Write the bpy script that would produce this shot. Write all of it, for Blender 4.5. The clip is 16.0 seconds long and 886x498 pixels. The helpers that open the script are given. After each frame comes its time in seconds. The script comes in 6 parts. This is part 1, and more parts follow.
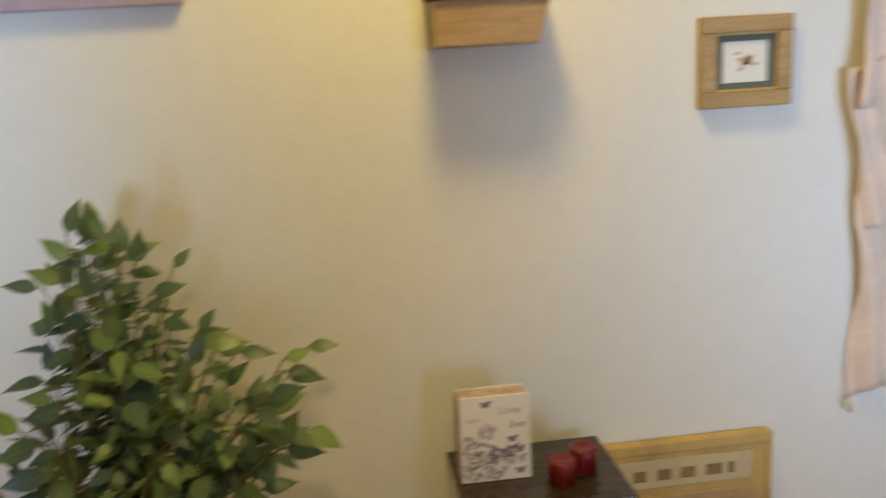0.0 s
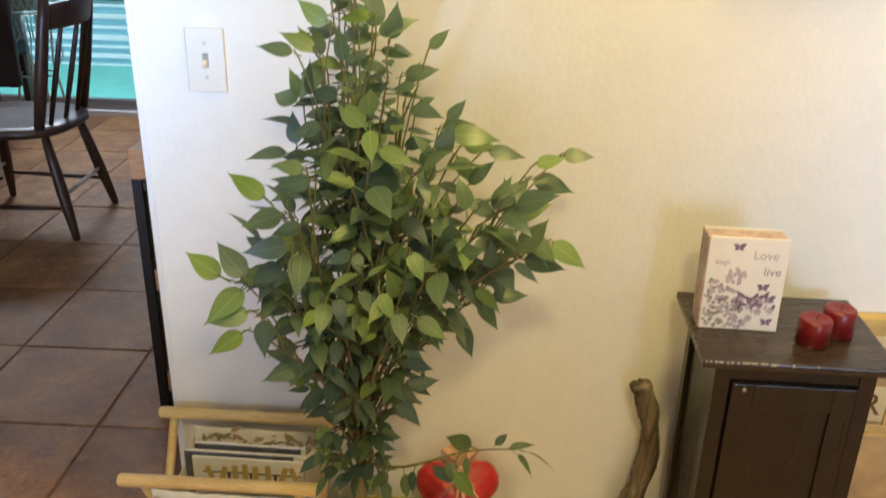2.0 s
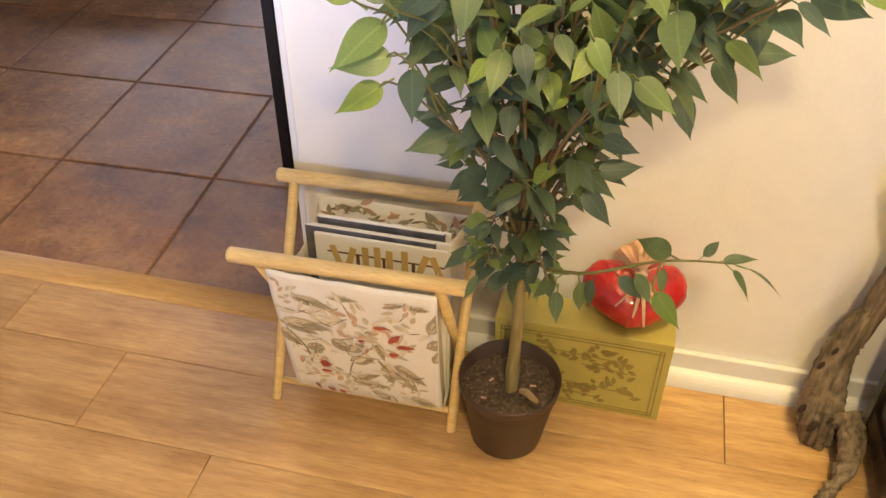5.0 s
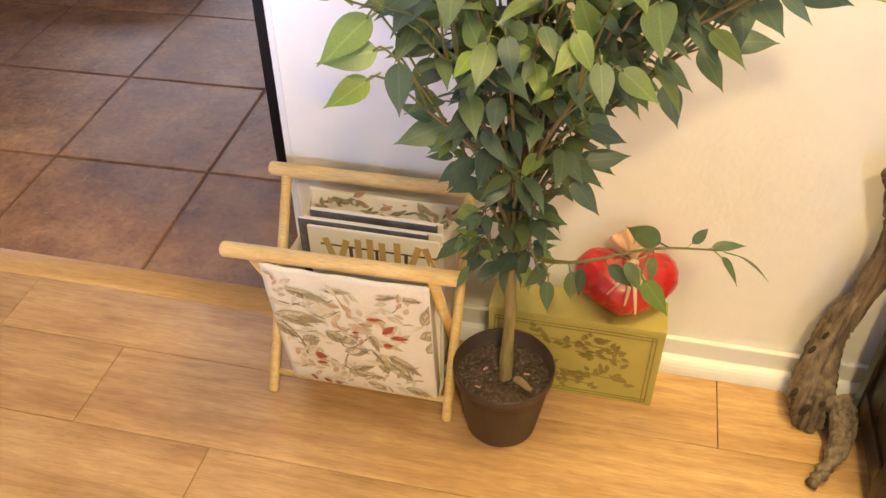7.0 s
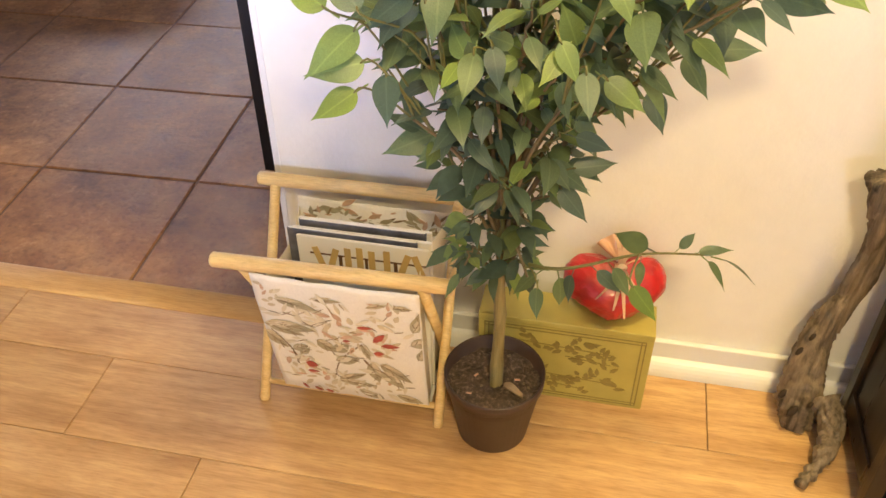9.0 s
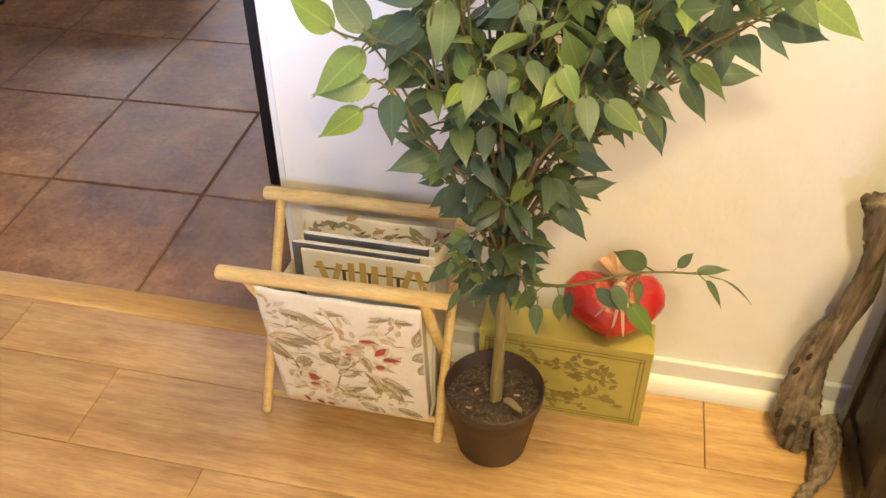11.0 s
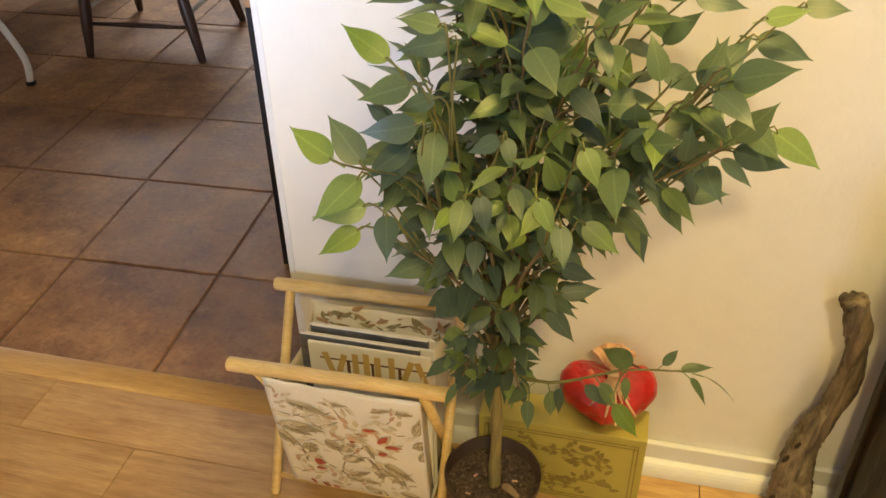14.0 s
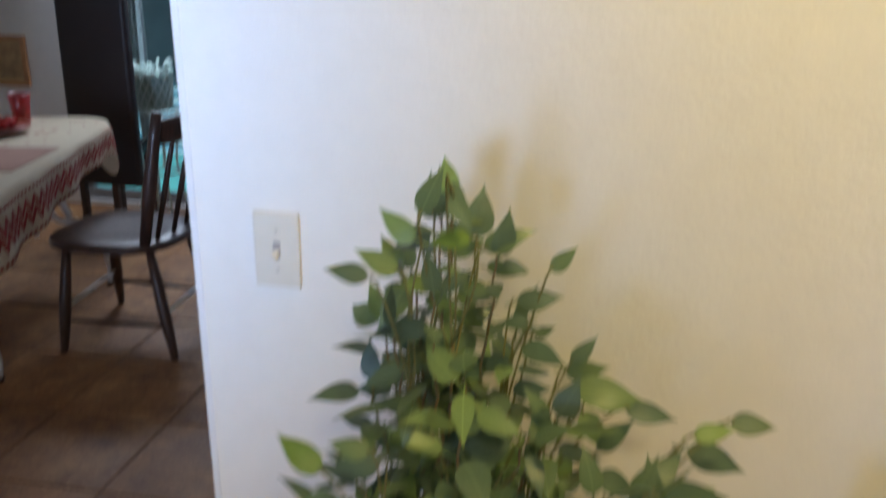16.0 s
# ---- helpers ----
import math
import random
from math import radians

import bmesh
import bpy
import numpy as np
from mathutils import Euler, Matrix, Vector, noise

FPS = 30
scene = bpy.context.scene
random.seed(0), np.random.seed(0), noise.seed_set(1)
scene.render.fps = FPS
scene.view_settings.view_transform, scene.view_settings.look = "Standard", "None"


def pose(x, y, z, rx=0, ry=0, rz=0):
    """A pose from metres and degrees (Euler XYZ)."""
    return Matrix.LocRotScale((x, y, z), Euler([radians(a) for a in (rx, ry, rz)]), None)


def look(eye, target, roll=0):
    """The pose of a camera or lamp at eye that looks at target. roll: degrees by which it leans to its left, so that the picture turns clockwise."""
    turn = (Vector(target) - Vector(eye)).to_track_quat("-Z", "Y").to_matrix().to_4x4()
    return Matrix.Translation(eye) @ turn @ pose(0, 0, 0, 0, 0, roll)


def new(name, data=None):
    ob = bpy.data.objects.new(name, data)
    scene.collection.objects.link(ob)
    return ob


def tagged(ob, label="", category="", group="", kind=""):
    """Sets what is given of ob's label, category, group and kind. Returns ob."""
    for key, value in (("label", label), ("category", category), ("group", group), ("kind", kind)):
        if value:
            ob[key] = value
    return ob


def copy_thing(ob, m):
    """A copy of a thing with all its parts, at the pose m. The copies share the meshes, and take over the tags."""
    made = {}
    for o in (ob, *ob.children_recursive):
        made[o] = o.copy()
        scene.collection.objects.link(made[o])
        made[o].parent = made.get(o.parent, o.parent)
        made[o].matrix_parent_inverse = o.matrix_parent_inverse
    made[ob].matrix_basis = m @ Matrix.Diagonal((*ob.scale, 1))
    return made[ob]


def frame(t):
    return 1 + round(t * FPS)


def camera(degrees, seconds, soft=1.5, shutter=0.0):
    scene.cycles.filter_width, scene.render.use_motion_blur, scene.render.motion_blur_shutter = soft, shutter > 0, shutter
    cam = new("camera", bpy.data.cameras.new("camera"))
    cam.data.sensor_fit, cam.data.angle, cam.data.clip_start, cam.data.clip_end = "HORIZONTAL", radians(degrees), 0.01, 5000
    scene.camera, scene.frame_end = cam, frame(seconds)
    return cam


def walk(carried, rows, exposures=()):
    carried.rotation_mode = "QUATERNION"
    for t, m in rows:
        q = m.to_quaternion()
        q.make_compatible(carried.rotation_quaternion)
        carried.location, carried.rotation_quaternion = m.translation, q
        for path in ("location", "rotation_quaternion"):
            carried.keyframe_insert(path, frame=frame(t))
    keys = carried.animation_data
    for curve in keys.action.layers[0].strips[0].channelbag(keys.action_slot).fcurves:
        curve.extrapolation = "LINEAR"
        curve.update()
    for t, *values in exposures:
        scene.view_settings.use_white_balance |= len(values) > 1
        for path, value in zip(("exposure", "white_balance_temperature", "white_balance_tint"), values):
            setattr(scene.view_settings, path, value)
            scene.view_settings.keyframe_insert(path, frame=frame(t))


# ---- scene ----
cam = camera(54.1, 16.0, 1.5, 0.6)
PATH = [
    (0, (0.826, -1.629, 1.491), (1.063, 0.305, 1.038), -3.2),
    (0.5, (0.739, -1.557, 1.472), (0.745, 0.368, 0.929), -0.9),
    (1, (0.718, -1.521, 1.454), (0.598, 0.362, 0.791), -0.4),
    (1.5, (0.696, -1.516, 1.43), (0.563, 0.341, 0.697), 0.3),
    (2, (0.672, -1.516, 1.408), (0.544, 0.314, 0.611), 1.2),
    (2.5, (0.655, -1.501, 1.375), (0.527, 0.293, 0.502), 1.1),
    (3, (0.619, -1.451, 1.356), (0.476, 0.33, 0.457), 0.6),
    (3.5, (0.558, -1.359, 1.312), (0.399, 0.41, 0.392), 1.5),
    (4, (0.556, -1.227, 1.27), (0.272, 0.477, 0.263), 1.4),
    (4.5, (0.543, -1.186, 1.229), (0.199, 0.4, 0.06), 0.9),
    (5, (0.544, -1.179, 1.219), (0.193, 0.323, -0.055), 0.3),
    (7.5, (0.557, -1.182, 1.231), (0.213, 0.302, -0.065), -1.0),
    (8, (0.557, -1.178, 1.234), (0.214, 0.303, -0.065), -1.5),
    (8.5, (0.561, -1.181, 1.236), (0.228, 0.308, -0.057), -1.2),
    (9, (0.556, -1.182, 1.237), (0.234, 0.314, -0.051), -0.7),
    (11.5, (0.562, -1.199, 1.26), (0.228, 0.323, 0.006), -0.0),
    (12, (0.564, -1.196, 1.271), (0.224, 0.331, 0.026), -0.3),
    (12.5, (0.567, -1.199, 1.282), (0.224, 0.342, 0.055), -0.2),
    (13, (0.578, -1.205, 1.303), (0.22, 0.351, 0.099), -0.5),
    (13.5, (0.589, -1.204, 1.327), (0.222, 0.371, 0.15), -0.5),
    (14, (0.598, -1.204, 1.354), (0.205, 0.372, 0.186), -1.1),
    (14.5, (0.604, -1.206, 1.376), (0.214, 0.395, 0.242), -0.7),
    (15, (0.61, -1.206, 1.417), (0.228, 0.468, 0.391), 0.3),
    (15.5, (0.625, -1.193, 1.467), (0.234, 0.555, 0.577), 1.0),
    (15.6, (0.635, -1.189, 1.478), (0.235, 0.571, 0.618), 0.9),
    (16, (0.637, -1.12, 1.506), (0.22, 0.726, 0.859), 0.4),
]
EXPOSURES = [(0, -1.1, 6850, 6), (1.0, -0.56, 6250, 4), (1.5, -0.14, 6150, 6), (2.5, -0.10, 6600, 11), (3.0, 0.12, 6600, 12), (4.0, 0.15, 6900, 15), (5, 0.58, 6300, 22), (9, 0.77, 6200, 22), (12.5, 0.72, 6350, 15), (13.5, 0.29, 7050, 14), (14.0, 0.24, 7000, 12), (15, 0.0, 6500, 11), (15.6, -0.08, 6000, 9), (16, -0.66, 5950, 11)]
walk(cam, [(t, look(eye, target, roll)) for t, eye, target, roll in PATH], EXPOSURES)

# ---------------------------------------------------------------- light


def make_world():
    w = bpy.data.worlds.new("sky")
    scene.world = w
    w.use_nodes = True
    nt = w.node_tree
    sky = nt.nodes.new("ShaderNodeTexSky")
    sky.sky_type = "NISHITA"
    sky.sun_disc = False
    sky.sun_elevation, sky.sun_rotation = radians(56), radians(90)
    bg = nt.nodes["Background"]
    bg.inputs["Strength"].default_value = 0.15
    nt.links.new(sky.outputs["Color"], bg.inputs["Color"])


make_world()
sun = new("sun", bpy.data.lights.new("sun", "SUN"))
sun.data.energy, sun.data.angle, sun.data.color = 3.0, radians(0.6), (1.0, 0.96, 0.9)
sun.matrix_world = look((4, 5.2, 6), (0, 5.25, 0))


def area_lamp(name, eye, target, sx, sy, power, color, spread=180):
    d = bpy.data.lights.new(name, "AREA")
    d.shape, d.size, d.size_y, d.energy, d.color, d.spread = "RECTANGLE", sx, sy, power, color, radians(spread)
    ob = new(name, d)
    ob.matrix_world = look(eye, target)
    return ob


COOL, SKY, WARM = (0.46, 0.65, 1.0), (0.82, 0.89, 1.0), (1.0, 0.75, 0.24)
area_lamp("window_light", (-0.75, -3.12, 1.25), (-0.60, 0.0, 1.62), 1.15, 1.3, 23, COOL, 40)
area_lamp("window_light", (2.25, -3.12, 1.25), (2.30, 0.0, 1.3), 1.15, 1.3, 16, COOL, 48)
area_lamp("patio_door_light", (-2.06, 3.45, 1.86), (-1.8, 2.3, 0.0), 1.2, 0.36, 25, SKY, 130)


# ---------------------------------------------------------------- materials
def mat(name, build):
    m = bpy.data.materials.new(name)
    m.use_nodes = True
    nt = m.node_tree
    build(nt, nt.nodes["Principled BSDF"])
    return m


def node(nt, kind, **values):
    n = nt.nodes.new(kind)
    for k, v in values.items():
        n.inputs[k.replace("_", " ")].default_value = v
    return n


def coords(nt, scale=(1, 1, 1), kind="Object"):
    tc = nt.nodes.new("ShaderNodeTexCoord")
    mp = node(nt, "ShaderNodeMapping", Scale=scale)
    nt.links.new(tc.outputs[kind], mp.inputs["Vector"])
    return mp.outputs["Vector"]


def noise_tex(nt, vec, scale, detail=4.0, rough=0.55):
    n = node(nt, "ShaderNodeTexNoise", Scale=scale, Detail=detail, Roughness=rough)
    nt.links.new(vec, n.inputs["Vector"])
    return n.outputs["Fac"]


def ramp(nt, fac, stops):
    r = nt.nodes.new("ShaderNodeValToRGB")
    el = r.color_ramp.elements
    while len(el) < len(stops):
        el.new(0.5)
    for e, (p, c) in zip(el, stops):
        e.position, e.color = p, (*c, 1)
    nt.links.new(fac, r.inputs["Fac"])
    return r.outputs["Color"]


def mixed(nt, a, b, fac, mode="MIX"):
    n = nt.nodes.new("ShaderNodeMix")
    n.data_type, n.blend_type = "RGBA", mode
    cols = [s for s in n.inputs if s.type == "RGBA"]
    facs = [s for s in n.inputs if s.name == "Factor" and s.type == "VALUE"]
    for s, v in ((cols[0], a), (cols[1], b), (facs[0], fac)):
        if isinstance(v, (tuple, float, int)):
            s.default_value = (*v, 1) if isinstance(v, tuple) else v
        else:
            nt.links.new(v, s)
    return [s for s in n.outputs if s.type == "RGBA"][0]


def bump(nt, bsdf, height, strength, distance=0.002):
    b = node(nt, "ShaderNodeBump", Strength=strength, Distance=distance)
    nt.links.new(height, b.inputs["Height"])
    nt.links.new(b.outputs["Normal"], bsdf.inputs["Normal"])


def plain(name, color, rough=0.5, metal=0.0, vary=0.15, scale=30.0, bumpy=0.1, stretch=(1, 1, 1), coat=0.0, kind="Object"):
    """A surface with grain at two scales and a fine relief."""
    def build(nt, p):
        v = coords(nt, stretch, kind)
        a, b = noise_tex(nt, v, scale), noise_tex(nt, v, scale * 0.12, 3)
        lo = tuple(c * (1 - vary) for c in color)
        hi = tuple(min(1, c * (1 + vary)) for c in color)
        c1, c2 = ramp(nt, a, [(0.3, lo), (0.7, hi)]), ramp(nt, b, [(0.3, lo), (0.7, hi)])
        nt.links.new(mixed(nt, c1, c2, 0.5), p.inputs["Base Color"])
        p.inputs["Roughness"].default_value, p.inputs["Metallic"].default_value = rough, metal
        p.inputs["Coat Weight"].default_value = coat
        bump(nt, p, a, bumpy)
    return mat(name, build)


def wood(name, dark, light, rough=0.45, along=(1, 14, 14), scale=6.0, per_piece=0.0, bumpy=0.15):
    def build(nt, p):
        v = coords(nt, along)
        info = nt.nodes.new("ShaderNodeObjectInfo")
        add = nt.nodes.new("ShaderNodeVectorMath")
        add.operation = "MULTIPLY_ADD"
        nt.links.new(info.outputs["Random"], add.inputs[0])
        add.inputs[1].default_value = (37, 19, 53)
        nt.links.new(v, add.inputs[2])
        g = noise_tex(nt, add.outputs[0], scale, 6, 0.6)
        big = noise_tex(nt, add.outputs[0], scale * 0.25, 3)
        c = ramp(nt, g, [(0.3, dark), (0.72, light)])
        c = mixed(nt, c, ramp(nt, big, [(0.3, dark), (0.7, light)]), 0.45)
        fibre = noise_tex(nt, add.outputs[0], scale * 4.5, 5, 0.7)
        c = mixed(nt, c, ramp(nt, fibre, [(0.36, (0.80, 0.76, 0.72)), (0.52, (1, 1, 1)), (0.68, (1.12, 1.12, 1.1))]), 0.8, "MULTIPLY")
        if per_piece:
            knot = node(nt, "ShaderNodeTexVoronoi", Scale=0.62)
            nt.links.new(add.outputs[0], knot.inputs["Vector"])
            c = mixed(nt, c, ramp(nt, knot.outputs["Distance"], [(0.03, (0.42, 0.30, 0.22)), (0.10, (1, 1, 1))]), 0.8, "MULTIPLY")
            c = mixed(nt, c, ramp(nt, noise_tex(nt, coords(nt, (1.5, 3, 1)), 2.2, 4), [(0.32, (0.76, 0.68, 0.60)), (0.52, (1, 1, 1))]), 1.0, "MULTIPLY")
            r = ramp(nt, info.outputs["Random"], [(0.0, (1 - per_piece,) * 3), (1.0, (1, 1, 1))])
            c = mixed(nt, c, r, 1.0, "MULTIPLY")
        nt.links.new(c, p.inputs["Base Color"])
        nt.links.new(ramp(nt, g, [(0.2, (rough + 0.1,) * 3), (0.8, (rough - 0.08,) * 3)]), p.inputs["Roughness"])
        bump(nt, p, g, bumpy, 0.001)
    return mat(name, build)


def wall_paint(name, color, relief=0.35):
    def build(nt, p):
        v = coords(nt)
        fine, mid, big = noise_tex(nt, v, 95, 3), noise_tex(nt, v, 22, 4), noise_tex(nt, v, 1.7, 3)
        lo, hi = tuple(c * 0.95 for c in color), color
        c = mixed(nt, ramp(nt, mid, [(0.35, lo), (0.6, hi)]), ramp(nt, big, [(0.3, tuple(c * 0.94 for c in color)), (0.65, hi)]), 0.5)
        nt.links.new(c, p.inputs["Base Color"])
        p.inputs["Roughness"].default_value = 0.6
        add = nt.nodes.new("ShaderNodeMath")
        nt.links.new(fine, add.inputs[0])
        nt.links.new(mid, add.inputs[1])
        bump(nt, p, add.outputs[0], relief, 0.0025)
    return mat(name, build)


def tile_stone(name):
    def build(nt, p):
        v = coords(nt)
        info = nt.nodes.new("ShaderNodeObjectInfo")
        add = nt.nodes.new("ShaderNodeVectorMath")
        add.operation = "MULTIPLY_ADD"
        nt.links.new(info.outputs["Random"], add.inputs[0])
        add.inputs[1].default_value = (41, 23, 11)
        nt.links.new(v, add.inputs[2])
        big, mid, fine = noise_tex(nt, add.outputs[0], 5, 6, 0.65), noise_tex(nt, add.outputs[0], 17, 6, 0.7), noise_tex(nt, add.outputs[0], 70, 4)
        c = mixed(nt, ramp(nt, big, [(0.34, (0.135, 0.053, 0.020)), (0.5, (0.315, 0.144, 0.050)), (0.64, (0.53, 0.295, 0.118))]),
                  ramp(nt, mid, [(0.32, (0.145, 0.060, 0.023)), (0.66, (0.48, 0.248, 0.098))]), 0.5)
        c = mixed(nt, c, ramp(nt, fine, [(0.32, (0.62, 0.6, 0.58)), (0.5, (1, 1, 1)), (0.68, (1.0, 1.0, 1.0))]), 0.7, "MULTIPLY")
        c = mixed(nt, c, ramp(nt, noise_tex(nt, add.outputs[0], 34, 6, 0.75), [(0.56, (0, 0, 0)), (0.72, (0.13, 0.095, 0.07))]), 0.8, "ADD")
        r = ramp(nt, info.outputs["Random"], [(0.0, (0.78, 0.76, 0.76)), (1.0, (1, 1, 1))])
        nt.links.new(mixed(nt, c, r, 1.0, "MULTIPLY"), p.inputs["Base Color"])
        nt.links.new(ramp(nt, mid, [(0.3, (0.46,) * 3), (0.7, (0.66,) * 3)]), p.inputs["Roughness"])
        p.inputs["Specular IOR Level"].default_value = 0.5
        m = nt.nodes.new("ShaderNodeMath")
        nt.links.new(mid, m.inputs[0])
        nt.links.new(fine, m.inputs[1])
        bump(nt, p, m.outputs[0], 0.3, 0.003)
    return mat(name, build)


def leaf_green(name, joined=False, tones=()):
    def build(nt, p):
        if joined:
            pick = nt.nodes.new("ShaderNodeNewGeometry").outputs["Random Per Island"]
        else:
            pick = nt.nodes.new("ShaderNodeObjectInfo").outputs["Random"]
        # the bluish low end puts the window's reflection into the leaf colour
        c = ramp(nt, pick, [(0.0, (0.095, 0.155, 0.125)), (0.4, (0.135, 0.205, 0.125)), (0.75, (0.180, 0.265, 0.120)), (0.92, (0.23, 0.34, 0.12)), (1.0, (0.30, 0.44, 0.14))])
        if tones:
            c = ramp(nt, pick, [(k / (len(tones) - 1), tone) for k, tone in enumerate(tones)])
        v = coords(nt)
        n = noise_tex(nt, v, 60, 3)
        c = mixed(nt, c, ramp(nt, n, [(0.3, (0.72,) * 3), (0.7, (1, 1, 1))]), 1.0, "MULTIPLY")
        if not joined:
            sep = nt.nodes.new("ShaderNodeSeparateXYZ")
            nt.links.new(v, sep.inputs[0])

            def calc(op, a, b2):
                k = nt.nodes.new("ShaderNodeMath")
                k.operation = op
                for s, val in zip(k.inputs, (a, b2)):
                    if isinstance(val, (int, float)):
                        s.default_value = val
                    else:
                        nt.links.new(val, s)
                return k.outputs[0]
            off = calc("ABSOLUTE", sep.outputs["Y"], 0)
            rib = ramp(nt, off, [(0.006, (1, 1, 1)), (0.022, (0, 0, 0))])
            side = calc("FRACT", calc("MULTIPLY", calc("SUBTRACT", sep.outputs["X"], calc("MULTIPLY", off, 0.8)), 8.0), 0)
            side = ramp(nt, side, [(0.0, (0.45,) * 3), (0.12, (0, 0, 0))])
            c = mixed(nt, c, mixed(nt, c, (1.28, 1.25, 1.2), 1.0, "MULTIPLY"), mixed(nt, rib, side, 1.0, "ADD"))
        nt.links.new(c, p.inputs["Base Color"])
        p.inputs["Roughness"].default_value = 0.34
        bump(nt, p, n, 0.15, 0.001)
        tr = nt.nodes.new("ShaderNodeBsdfTranslucent")
        nt.links.new(c, tr.inputs["Color"])
        mx = nt.nodes.new("ShaderNodeMixShader")
        mx.inputs["Fac"].default_value = 0.42
        out = nt.nodes["Material Output"]
        nt.links.new(p.outputs["BSDF"], mx.inputs[1])
        nt.links.new(tr.outputs["BSDF"], mx.inputs[2])
        nt.links.new(mx.outputs["Shader"], out.inputs["Surface"])
    return mat(name, build)


def clear_glass(name):
    def build(nt, p):
        p.inputs["Base Color"].default_value = (0.9, 1, 0.98, 1)
        p.inputs["Roughness"].default_value = 0.02
        p.inputs["Transmission Weight"].default_value = 1.0
        p.inputs["IOR"].default_value = 1.2
    return mat(name, build)


def soil_mix(name):
    def build(nt, p):
        v = coords(nt)
        a, b = noise_tex(nt, v, 160, 4), noise_tex(nt, v, 35, 4)
        c = mixed(nt, ramp(nt, a, [(0.35, (0.03, 0.02, 0.014)), (0.55, (0.11, 0.074, 0.050)), (0.75, (0.34, 0.25, 0.175))]),
                  ramp(nt, b, [(0.3, (0.03, 0.02, 0.014)), (0.7, (0.14, 0.095, 0.065))]), 0.4)
        nt.links.new(c, p.inputs["Base Color"])
        p.inputs["Roughness"].default_value = 0.9
        bump(nt, p, a, 0.9, 0.006)
    return mat(name, build)


